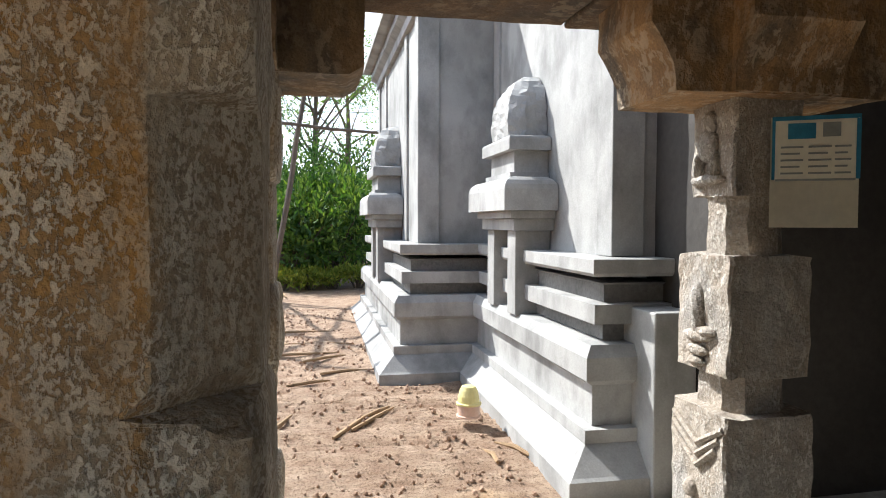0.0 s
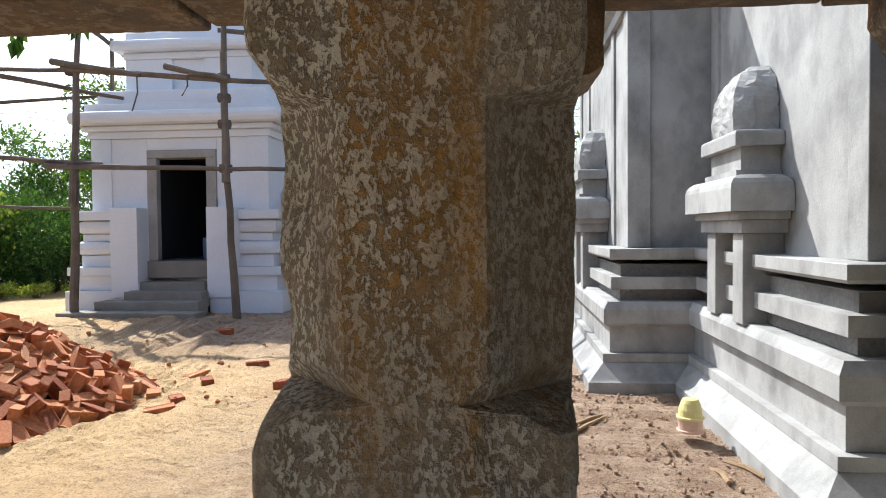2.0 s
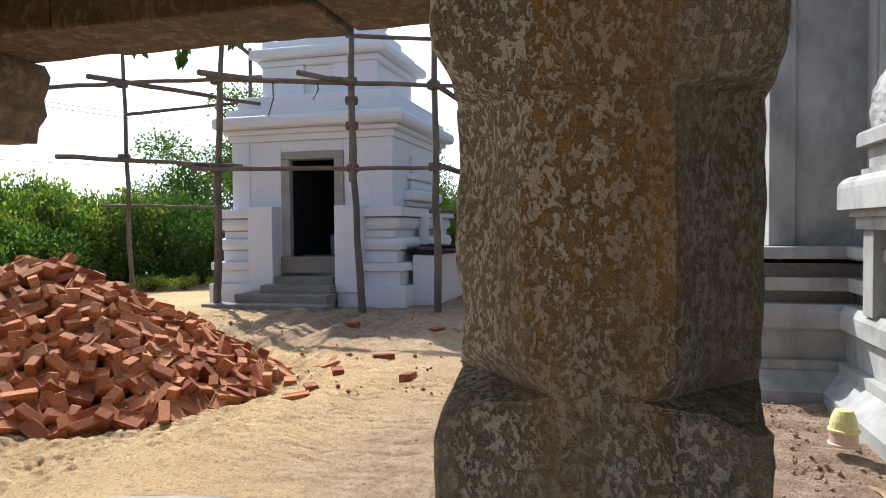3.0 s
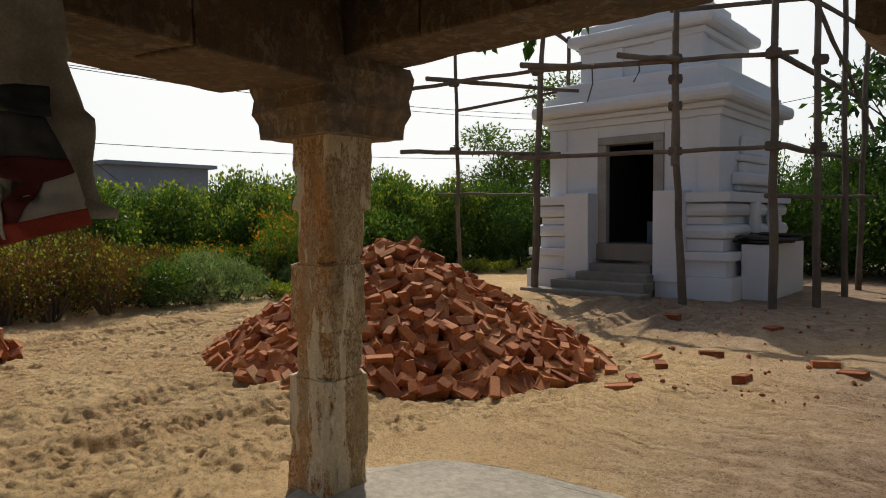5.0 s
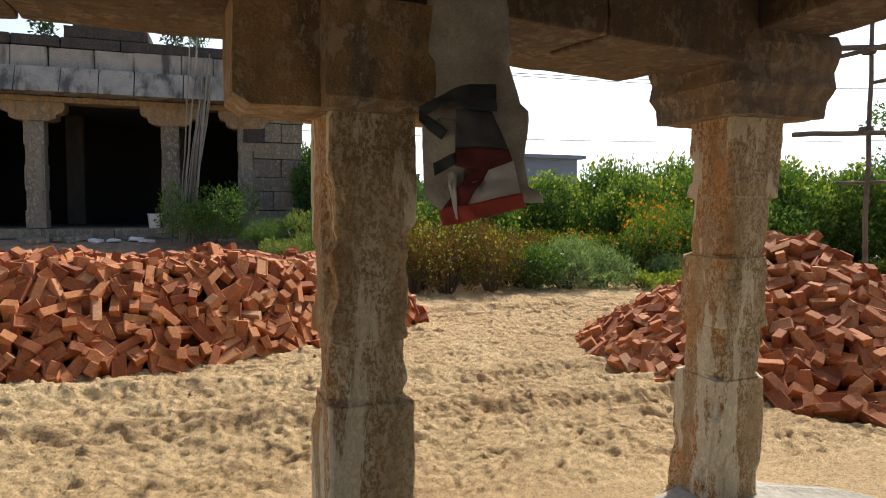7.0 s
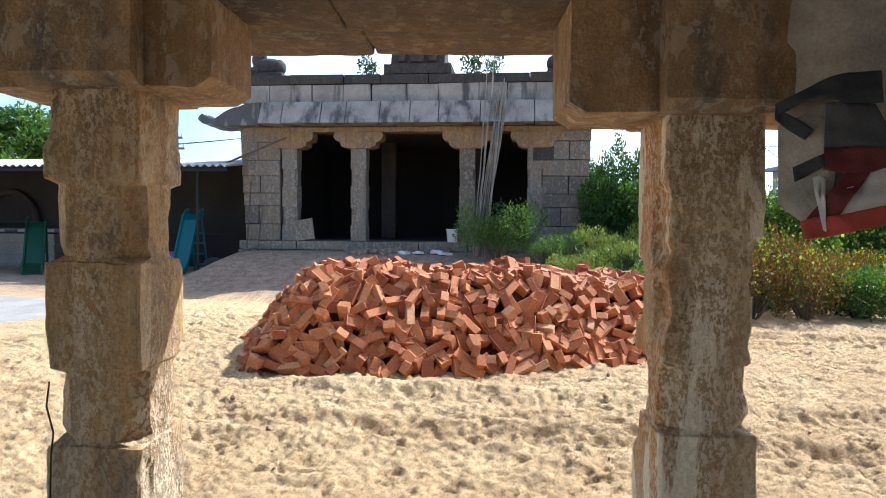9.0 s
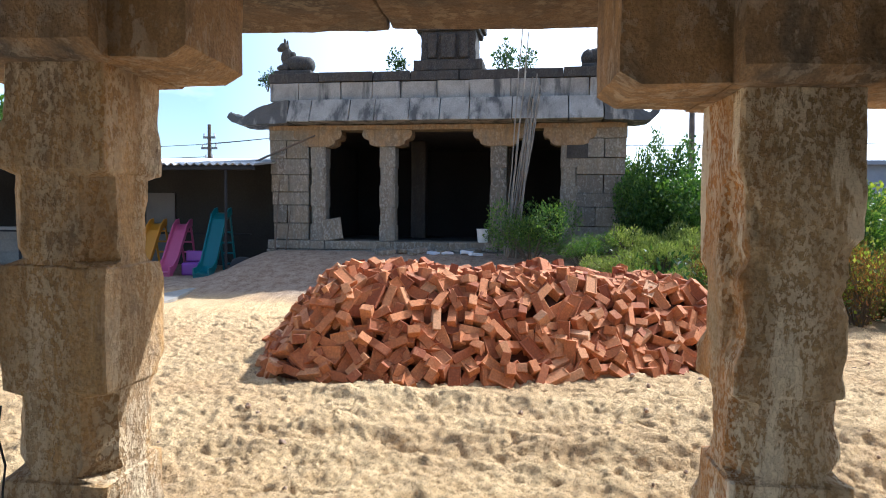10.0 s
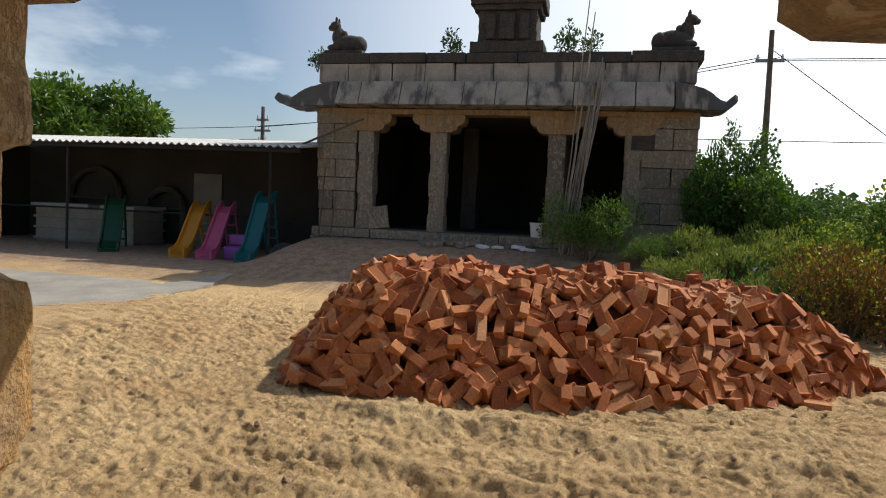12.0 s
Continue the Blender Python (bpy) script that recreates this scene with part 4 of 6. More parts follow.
def slide(name, colour, label, at, turn, tall=1.3, narrow=1.0):
    """A plastic play slide: chute with raised sides, ladder legs behind."""
    s = thing(name, label, "slide", at, turn, "play slides")
    m = plain(name + "_plastic", colour, 0.4, 0.06, 4, 0.03)
    bm = bmesh.new()
    prof = [(0.75, 0.10), (0.55, 0.12), (0.35, 0.25), (-0.25, tall - 0.15), (-0.45, tall - 0.02), (-0.6, tall)]
    ring = []
    for u, z in prof:
        ring.append([(u, -0.25, z + 0.12), (u, -0.21, z + 0.12), (u, -0.19, z), (u, 0.19, z), (u, 0.21, z + 0.12), (u, 0.25, z + 0.12), (u, 0.25, z - 0.05), (u, -0.25, z - 0.05)])
    loft(bm, ring)
    bmesh.ops.recalc_face_normals(bm, faces=bm.faces[:])
    part("chute", bm, m, s)
    for y in (-0.2, 0.2):
        bm = bmesh.new()
        tube(bm, [(-0.95, y, 0), (-0.55, y, tall)], 0.035, 8)
        part("leg", bm, m, s)
    leg = s.children[-1]
    for k in range(4):
        z = 0.22 + k * 0.25
        bm = bmesh.new()
        tube(bm, [(-0.95 + 0.4 * z / tall, -0.2, z), (-0.95 + 0.4 * z / tall, 0.2, z)], 0.025, 6)
        part("rung", bm, m, leg)
    part("foot", one_box(0.55, 0.75, -0.24, 0.24, 0.0, 0.10, 0.01), m, s)
    for ob in s.children_recursive:
        for v in ob.data.vertices:
            v.co.y *= narrow
    return s


slide("teal_slide", (0.004, 0.11, 0.125), "teal plastic play slide on the shed floor", (-14.7, -7.55, 0.135), 6, 1.42, 0.72)
slide("pink_slide", (0.45, 0.085, 0.19), "pink plastic play slide on the shed floor", (-14.8, -8.55, 0.135), 9, 1.15, 0.68)
slide("yellow_slide", (0.5, 0.22, 0.015), "yellow plastic play slide on the shed floor", (-14.8, -9.2, 0.135), 9, 1.15, 0.68)
slide("green_slide", (0.006, 0.06, 0.025), "dark green plastic play slide on the shed floor", (-14.9, -11.35, 0.135), 32, 1.2, 0.85)
bm = one_box(-0.2, 0.2, -0.22, 0.22, 0.0, 0.3, 0.05)
box(bm, -0.2, -0.12, -0.22, 0.22, 0.3, 0.55, 0.03)
o = solid("toddler_chair", bm, plain("purple_plastic", (0.22, 0.05, 0.3), 0.4, 0.05), "small purple plastic toddler chair between slides", "chair")
o.matrix_world = pose(-14.7, -8.05, 0.135, 0, 0, 10)
M_TANK = plain("tank_concrete", (0.25, 0.235, 0.205), 0.85, 0.25, 6)
tank = thing("water_tank", "square grey concrete water tank with ribbed sides in the shed", "tank", (-16.9, -13.4, 0.13))
part("wall", roughen(one_box(-0.6, 0.6, -1.5, 1.5, 0.0, 0.93, 0.02), 0.3, 0.008, 3), M_TANK, tank)
for z in (0.06, 0.34, 0.62):
    part("rib", one_box(-0.64, 0.64, -1.54, 1.54, z, z + 0.06, 0.015), M_TANK, tank)
for y0, y1 in ((-1.58, 0.2), (0.55, 1.56)):
    part("coping", one_box(-0.68, 0.68, y0, y1, 0.932, 1.01, 0.012), M_LEDGE, tank, "pale stone coping slab")
for y, r, z in ((-14.15, 0.82, 1.72), (-11.9, 0.55, 1.5)):
    frame_ = thing("arch_frame", "dark arched wooden frame leaning at the shed wall", "frame", (-17.55, y, 0.10), 0, "arch frames")
    bm = bmesh.new()
    tube(bm, [(0, -r, 0.0), (0, -r, z - 0.5)] + [(0, -r * math.cos(k * math.pi / 10), z - 0.5 + r * math.sin(k * math.pi / 10)) for k in range(1, 10)] + [(0, r, z - 0.5), (0, r, 0.0)], 0.09, 7)
    part("arch", bm, M_DARK, frame_)
    bm = bmesh.new()
    tube(bm, [(0.02, -r, z - 0.5), (0.02, r, z - 0.5)], 0.04, 6)
    part("crossbar", bm, M_DARK, frame_)
bm = bmesh.new()
pts = [(-9.4, -6.4), (-11.0, -6.35), (-12.6, -6.75), (-13.4, -6.75), (-14.5, -6.55), (-18.0, -6.6), (-18.0, -17.0), (-8.2, -17.0), (-8.0, -8.2), (-8.4, -7.2)]
loft(bm, [[(x, y, 0.0) for x, y in pts], [(x, y, 0.02 + 0.11 * smoothstep(-9.0, -13.0, x)) for x, y in pts]])
bmesh.ops.recalc_face_normals(bm, faces=bm.faces[:])
solid("pavement", bm, M_CONCRETE, "pale concrete floor in front of the shed", "pavement", "structure")
bm = bmesh.new()
bmesh.ops.create_icosphere(bm, subdivisions=3, radius=0.28, matrix=Matrix.Diagonal((0.9, 1.3, 0.9, 1)))
roughen(bm, 0.2, 0.06, 3)
o = solid("rag_mound", bm, M_BLACK, "black heap of rags beside the shed", "rags", smooth=True)
o.matrix_world = pose(-14.5, -6.75, 0.34)


# ---------------------------------------------------------------- bricks
def brick_material():
    m, nt, b = material("red_brick", 0.85)
    at = coords(nt)
    info = nt.nodes.new("ShaderNodeObjectInfo").outputs["Random"]
    isl = nt.nodes.new("ShaderNodeNewGeometry").outputs["Random Per Island"]
    r = nt.nodes.new("ShaderNodeMath")
    r.operation = "ADD"
    nt.links.new(info, r.inputs[0])
    nt.links.new(isl, r.inputs[1])
    f = nt.nodes.new("ShaderNodeMath")
    f.operation = "FRACT"
    nt.links.new(r.outputs[0], f.inputs[0])
    c = ramp(nt, f.outputs[0], [(0, (0.29, 0.073, 0.021)), (0.35, (0.47, 0.15, 0.047)), (0.8, (0.58, 0.21, 0.07)), (0.95, (0.62, 0.27, 0.11)), (1.0, (0.64, 0.34, 0.17))])
    c = mixed(nt, 1.0, c, ramp(nt, noise_of(nt, at, 45, 4), [(0.3, (0.62,) * 3), (0.7, (1, 1, 1))]), "MULTIPLY")
    dust = ramp(nt, noise_of(nt, at, 4.5, 6, 0.7, 0.3), [(0.54, (0, 0, 0)), (0.68, (0.45,) * 3)])
    c = mixed(nt, dust, c, (0.62, 0.36, 0.17))
    nt.links.new(c, b.inputs["Base Color"])
    bumped(nt, b, noise_of(nt, at, 60, 5), 0.5, 0.01)
    return m


M_BRICK = brick_material()
# Dark colour stands for shade in the gaps between bricks.
M_CORE = plain("gap_shade_brick", (0.13, 0.045, 0.02), 0.95, 0.35, 14, 0.8)
BL, BW, BH = 0.230, 0.112, 0.08


def brick_mesh(seed):
    rs = random.Random(seed)
    bm = one_box(-BL / 2, BL / 2, -BW / 2, BW / 2, -BH / 2, BH / 2)
    top = [f for f in bm.faces if f.normal.z > 0.9]
    bmesh.ops.inset_region(bm, faces=top, thickness=0.026, depth=-0.009)
    bmesh.ops.bevel(bm, geom=[e for e in bm.edges if e.calc_face_angle(0) > 1.2], offset=0.005, segments=1, affect="EDGES")
    for v in bm.verts:
        v.co += Vector([rs.uniform(-0.003, 0.003) for _ in range(3)])
    return mesh_of("brick", bm, M_BRICK)


BRICKS = [brick_mesh(k) for k in range(4)]


def brick_pile(label, centre, turn, height, front, singles, joined, core, seed):
    """A tipped heap: a dark core that paints shade in the gaps, under bricks that lie every way. height(u, v) in the
    heap's own axes, 0 off it.
    """
    rs = random.Random(seed)
    pile = thing("brick_pile", label, "bricks", (*centre, 0), turn, "brick piles")
    la, lb = core

    def tilt(u, v):
        e = 0.05
        n = Vector((-(height(u + e, v) - height(u - e, v)) / (2 * e), -(height(u, v + e) - height(u, v - e)) / (2 * e), 1)).normalized()
        return n
    bm = bmesh.new()
    n = 46
    grid = [[None] * (n + 1) for _ in range(n + 1)]
    for i in range(n + 1):
        for j in range(n + 1):
            u, v = -la + 2 * la * i / n, -lb + 2 * lb * j / n
            grid[i][j] = bm.verts.new((u, v, max(-0.06, height(u, v) - 0.13)))
    for i in range(n):
        for j in range(n):
            bm.faces.new((grid[i][j], grid[i + 1][j], grid[i + 1][j + 1], grid[i][j + 1]))
    part("rubble_core", bm, M_CORE, pile, "dark core painting the shade between bricks")

    def place():
        # of a few chances, the spot farthest from the bricks that already lie
        best, room = None, -1.0
        for _ in range(7):
            while True:
                u, v = rs.uniform(-la, la), rs.uniform(-lb, lb)
                h = height(u, v)
                if h > 0.02:
                    break
            k = len(laid)
            gap = 9.0 if not k else float(((taken[:k] - (u, v, h)) ** 2).sum(axis=1).min())
            if gap > room:
                best, room = (u, v, h), gap
        u, v, h = best
        taken[len(laid)] = best
        laid.append(best)
        q = tilt(u, v).to_track_quat("Z", "Y").to_matrix().to_4x4()
        lay = rs.random()
        m = Matrix.Rotation(rs.uniform(0, 6.283), 4, "Z")
        if lay < 0.35:
            m = m @ Matrix.Rotation(radians(90), 4, "X")
        elif lay < 0.5:
            m = m @ Matrix.Rotation(radians(90 + rs.uniform(-25, 25)), 4, "Y")
        m = m @ Euler([radians(rs.gauss(0, 14)) for _ in range(3)]).to_matrix().to_4x4()
        low = 0.055 if h < 0.12 else 0.0
        return (u, v), Matrix.Translation((u, v, max(low, h + rs.uniform(-0.055, 0.03)))) @ q @ m
    laid, taken = [], np.zeros((singles + joined, 3))
    spots = [place() for _ in range(singles + joined)]
    spots.sort(key=lambda s: -(s[0][0] * front[0] + s[0][1] * front[1]))
    for k, (_, m) in enumerate(spots[:singles]):
        ob = new("brick", BRICKS[k % 4])
        ob.parent = pile
        ob.matrix_local = m
    vs, fs = [], []
    tm = BRICKS[0]
    base = np.array([v.co[:] for v in tm.vertices])
    faces = [tuple(p.vertices) for p in tm.polygons]
    for _, m in spots[singles:]:
        a = np.array(m)
        o = len(vs)
        vs.extend((base @ a[:3, :3].T + a[:3, 3]).tolist())
        fs.extend([tuple(i + o for i in f) for f in faces])
    me = bpy.data.meshes.new("brick_rest")
    me.from_pydata(vs, [], fs)
    me.materials.append(M_BRICK)
    ob = new("brick_rest", me)
    ob.parent = pile
    tagged(ob, kind="stuff")
    return pile


def ridge(u, v):
    """The long heap: a flat-topped ridge, steep at its near end and tapering away."""
    w = 1.32 * (1 - 0.25 * smoothstep(0.8, 3.0, u)) * (1 - 0.12 * smoothstep(-1.2, -2.4, u))
    if v < 0:
        w = 1.14 * math.sqrt(max(0.04, 1 - ((u - 0.1) / 2.85) ** 2))
    a = min(1.0, max(0.0, (u + 2.45) / 0.95)) if u < 0 else min(1.0, max(0.0, (3.0 - u) / 1.9))
    b = max(0.0, 1 - abs(v) / w)
    h = 1.22 * min(a, b * 1.18)
    if h <= 0:
        return 0.0
    top = (0.89 if u < 0.3 else 0.89 - 0.13 * min(1, (u - 0.3) / 1.4)) + 0.07 * noise.noise(Vector((u * 1.6, v * 1.6, 2)))
    return min(h, top) * (1 + 0.10 * noise.noise(Vector((u * 1.3, v * 1.3, 0))))


def mound(u, v):
    """The conical heap."""
    r = math.hypot(u / (2.2 if u > 0 else 2.12), v / (1.5 if v > 0 else 1.8))
    h = 1.25 * max(0.0, 1 - r) * (1 + 0.13 * noise.noise(Vector((u * 1.2, v * 1.2, 7))))
    return min(h, 1.13)


brick_pile("long heap of loose new red clay bricks tipped on sand", (-7.72, -0.62), 110, ridge, (0.1, -1.0), 300, 860, (3.2, 1.35), 3)
brick_pile("conical heap of loose new red clay bricks tipped on sand", (-5.42, 4.95), 15, mound, (0.5, -1.0), 300, 760, (2.3, 1.9), 8)
rb = random.Random(12)
LOOSE = [(-2.95, 5.95), (-3.15, 6.15), (-2.9, 5.28), (-3.2, 5.45), (-2.75, 6.7), (-4.55, 3.55), (-4.75, 3.75), (-3.75, 4.55), (-2.2, 5.9), (-1.5, 6.6), (-1.77, 6.87), (-3.54, 5.88), (-2.87, 4.94), (-7.35, 1.35), (-2.6, 8.3), (-3.9, 8.5)]
for x, y in LOOSE:
    ob = new("loose_brick", BRICKS[0])
    ob.matrix_world = pose(x, y, ground_z(x, y) + 0.042, rb.uniform(-6, 6), rb.uniform(-6, 6), rb.uniform(0, 180))
    tagged(ob, "single red clay brick lying on the sand", "brick", "loose bricks")


# ---------------------------------------------------------------- plants
def leaf_material(name, a, b_, c_, gloss=0.45):
    m, nt, b = material(name, gloss)
    isl = nt.nodes.new("ShaderNodeNewGeometry").outputs["Random Per Island"]
    col = ramp(nt, isl, [(0.0, a), (0.55, b_), (1.0, c_)])
    at = coords(nt)
    col = mixed(nt, 1.0, col, ramp(nt, noise_of(nt, at, 1.3, 3), [(0.3, (0.65,) * 3), (0.7, (1, 1, 1))]), "MULTIPLY")
    nt.links.new(col, b.inputs["Base Color"])
    tr = nt.nodes.new("ShaderNodeBsdfTranslucent")
    nt.links.new(mixed(nt, 1.0, col, (1.0, 1.0, 0.55), "MULTIPLY"), tr.inputs["Color"])
    mx = node(nt, "ShaderNodeMixShader", Fac=0.45)
    nt.links.new(b.outputs[0], mx.inputs[1])
    nt.links.new(tr.outputs[0], mx.inputs[2])
    nt.links.new(mx.outputs[0], nt.nodes["Material Output"].inputs["Surface"])
    return m


L_GREEN = leaf_material("leaf_green", (0.04, 0.105, 0.016), (0.095, 0.20, 0.03), (0.24, 0.35, 0.055))
L_DARK = leaf_material("leaf_dark", (0.02, 0.055, 0.015), (0.04, 0.10, 0.025), (0.08, 0.16, 0.035))
L_MID = leaf_material("leaf_mid", (0.03, 0.085, 0.015), (0.07, 0.16, 0.025), (0.16, 0.26, 0.045))
L_LIME = leaf_material("leaf_lime", (0.16, 0.25, 0.03), (0.3, 0.38, 0.05), (0.5, 0.5, 0.08))
L_SAGE = leaf_material("leaf_sage", (0.13, 0.21, 0.08), (0.23, 0.34, 0.14), (0.34, 0.43, 0.22))
L_RED = leaf_material("leaf_rust", (0.085, 0.06, 0.015), (0.17, 0.12, 0.028), (0.36, 0.13, 0.035))
L_BRIGHT = leaf_material("leaf_bright", (0.10, 0.21, 0.02), (0.19, 0.33, 0.035), (0.32, 0.44, 0.06))
L_ORANGE = leaf_material("petal_orange", (0.6, 0.2, 0.01), (0.75, 0.3, 0.02), (0.8, 0.42, 0.03))
L_DRY = leaf_material("grass_dry", (0.17, 0.24, 0.05), (0.27, 0.34, 0.08), (0.40, 0.44, 0.14))
M_TWIG = plain("twig_bark", (0.13, 0.10, 0.07), 0.9, 0.3, 25)


def leaves(rs, centres, radii, count, size, ratio=0.45, up=0.3, shell=0.55):
    """Folded leaves scattered through lobes: arrays of points and faces."""
    centres, radii = np.array(centres, float), np.array(radii, float)
    vol = radii.prod(axis=1) ** 0.7
    pick = rs.choice(len(centres), size=count, p=vol / vol.sum())
    d = rs.normal(size=(count, 3))
    d /= np.linalg.norm(d, axis=1)[:, None]
    r = shell + (1.08 - shell) * rs.random(count) ** 0.7
    r *= 1 + 0.18 * np.sin(d[:, 0] * 7 + pick) * np.cos(d[:, 1] * 6 + pick * 2)
    p = centres[pick] + d * r[:, None] * radii[pick]
    ax = d * 0.6 + rs.normal(size=(count, 3)) * 0.6 + np.array([0, 0, up])
    ax /= np.linalg.norm(ax, axis=1)[:, None]
    sd = np.cross(ax, rs.normal(size=(count, 3)))
    sd /= np.linalg.norm(sd, axis=1)[:, None]
    nr = np.cross(sd, ax)
    s = size * (0.6 + 0.8 * rs.random(count))[:, None]
    q = np.stack([p, p + ax * s * 0.5 + sd * s * ratio / 2 + nr * s * 0.1, p + ax * s, p + ax * s * 0.5 - sd * s * ratio / 2 + nr * s * 0.1], 1)
    keep = q[:, :, 2].min(axis=1) > 0.0
    return q[keep].reshape(-1, 3)


def leaf_object(name, pts, mat, parent, label=""):
    n = len(pts) // 4
    me = bpy.data.meshes.new(name)
    me.from_pydata(pts.tolist(), [], [(4 * i, 4 * i + 1, 4 * i + 2, 4 * i + 3) for i in range(n)])
    me.materials.append(mat)
    ob = new(name, me)
    ob.parent = parent
    if label:
        tagged(ob, label)
    return ob


def bush(name, label, mat, wide, tall, count, size, seed, group="", flowers=None, lobes=15, ratio=0.45, up=0.3):
    """A shrub of many leaves on branching stems, about its base."""
    rs = np.random.RandomState(seed)
    rr = random.Random(seed)
    b = thing(name, label, "shrub", (0, 0, 0), 0, group)
    cs, rd = [], []
    bm = bmesh.new()
    for k in range(lobes):
        a = k * 2.4 + rr.uniform(-0.4, 0.4)
        q = wide * 0.5 * math.sqrt(k / lobes) * rr.uniform(0.8, 1.1)
        z = tall * rr.uniform(0.3, 0.78) * (1 - 0.25 * q / (wide * 0.5 + 1e-6))
        r = wide * rr.uniform(0.13, 0.25)
        cs.append((q * math.cos(a), q * math.sin(a), z))
        rd.append((r, r, min(z * 1.0, tall * rr.uniform(0.18, 0.32))))
        tube(bm, [(0.1 * q * math.cos(a), 0.1 * q * math.sin(a), -0.05), (0.5 * q * math.cos(a), 0.5 * q * math.sin(a), z * 0.6), (q * math.cos(a), q * math.sin(a), z)], [0.022, 0.015, 0.006], 5)
    part("stem", bm, M_TWIG, b)
    pts = leaves(rs, cs, rd, count, size, ratio, up)
    tagged(leaf_object("foliage", pts, mat, b), kind="stuff")
    if flowers:
        fm, fn, fs = flowers
        word = "small orange blossoms" if fm == L_ORANGE else "pale yellow-green young leaves"
        cs2 = [(x, y, z + r[2] * 0.25) for (x, y, z), r in zip(cs, rd)]
        ob = leaf_object("blossom", leaves(rs, cs2, rd, fn, fs, 0.9, 0.6, 0.9), fm, b, word)
        tagged(ob, kind="stuff")
    return b


def spread(proto, spots, seed):
    """Copies of a plant: x, y, size, height factor."""
    rr = random.Random(seed)
    first = True
    for x, y, s, h in spots:
        m = pose(x, y, ground_z(x, y), 0, 0, rr.uniform(0, 360)) @ Matrix.Diagonal((s, s, s * h, 1))
        if first:
            proto.matrix_world = m
            first = False
        else:
            c = copy_thing(proto, Matrix.Identity(4))
            c.matrix_world = m


rr = random.Random(21)
big_a = bush("garden_bush", "tall leafy green garden bush", L_GREEN, 1.7, 1.55, 17000, 0.058, 1, "garden bushes", (L_LIME, 1700, 0.055), 19)
spread(big_a, [(-13.2, 3.4, 0.75, 1.0), (-13.6, 4.9, 1.1, 1.13), (-14.2, 6.8, 1.1, 1.24), (-13.4, 8.5, 1.1, 1.3), (-13, 10.1, 1.15, 1.36), (-12.5, 11.9, 1.2, 1.36), (-11.9, 13.5, 1.2, 1.36), (-14.8, 3.8, 0.75, 0.8),
               (-15.2, 9, 1.3, 1.36), (-15, 11, 1.3, 1.41), (-14.5, 13.2, 1.4, 1.36), (-16.5, 5.2, 1.1, 0.85), (-16.8, 7, 1.2, 0.95)], 1)
big_b = bush("hedge_bush", "dense green hedge bush", L_MID, 2.0, 2.25, 20000, 0.066, 2, "hedge bushes", None, 20)
spread(big_b, [(-10.6, 14.6, 1, 1.08), (-9, 15.4, 1.05, 1.14), (-7.2, 16.2, 1.1, 1.14), (-5.2, 16.8, 1.15, 1.2), (-3.4, 17, 1.2, 1.1), (-1.9, 16.4, 1.25, 1.1), (-0.6, 15.8, 1.25, 1.15), (-1, 17.8, 1.4, 1.3), (-3.8, 18.6, 1.4, 1.2),
               (-11.9, 15.6, 1.2, 1.08), (-13.2, 16.6, 1.3, 1.08), (1, 17.6, 1.4, 1.25), (-6.5, 18.4, 1.35, 1.32)], 2)
lush = bush("leafy_shrub", "bright leafy green shrub at the garden edge", L_GREEN, 1.1, 1.05, 3600, 0.075, 3, "edge shrubs")
spread(lush, [(-10.8, 4.8, 0.85, 1.0), (-12.6, 4.4, 1.0, 1.1), (-12.9, 9.4, 1.2, 1.1), (-11.7, 9.2, 1.2, 1.2), (-11.6, 10.8, 1.3, 1.2), (-0.5, 14.2, 1.7, 1.3), (0.35, 14.9, 1.9, 1.4)], 3)
rust = bush("rusty_shrub", "drying reddish-brown flowering shrub at the garden edge", L_RED, 1.1, 1.25, 4600, 0.042, 4, "rusty shrubs", (L_LIME, 380, 0.045), 13, 0.4, 0.8)
spread(rust, [(-10.75, 2.7, 1.0, 1.15), (-10.7, 3.25, 1.0, 1.05), (-10.8, 4.05, 0.95, 1.2), (-11.4, 3.55, 1.0, 1.1), (-11.6, 2.7, 1.05, 1.1), (-11.5, 4.5, 0.95, 1.05), (-12.2, 3.7, 1.1, 1.1), (-11.9, 5.2, 0.9, 1.0)], 4)
sage = bush("sage_bush", "rounded silvery green bush at the garden edge", L_SAGE, 1.15, 0.8, 4200, 0.06, 5, "silvery bushes", None, 12, 0.3, 0.6)
spread(sage, [(-10.85, 5.5, 1.15, 1.05), (-10.9, 6.2, 1.0, 1.0), (-10.9, 7.75, 0.75, 0.95)], 5)
bloom = bush("marigold_bush", "round bright green bush with orange blossoms", L_BRIGHT, 1.5, 1.5, 9000, 0.05, 6, "flowering bushes", (L_ORANGE, 520, 0.05), 16, 0.25, 0.7)
spread(bloom, [(-11.8, 8.0, 1.08, 1.1), (-12.0, 6.55, 0.75, 0.95), (-12.2, 5.85, 0.7, 1.0), (-9.1, 6.9, 0.5, 0.8)], 6)
lime = bush("border_plant", "low yellow-green border plant", L_LIME, 0.7, 0.34, 900, 0.06, 7, "border plants", None, 8)
spread(lime, [(-10.45, 6.9 + 0.6 * k + rr.uniform(-0.1, 0.1), rr.uniform(0.8, 1.15), 1.0) for k in range(10)] + [(-10.5 + 0.6 * k, 12.6 + 0.35 * k, rr.uniform(0.8, 1.1), 1.0) for k in range(5)] + [(-0.6 + 0.5 * k, 13.5 + 0.1 * k, 1.3, 1.2) for k in range(4)], 7)
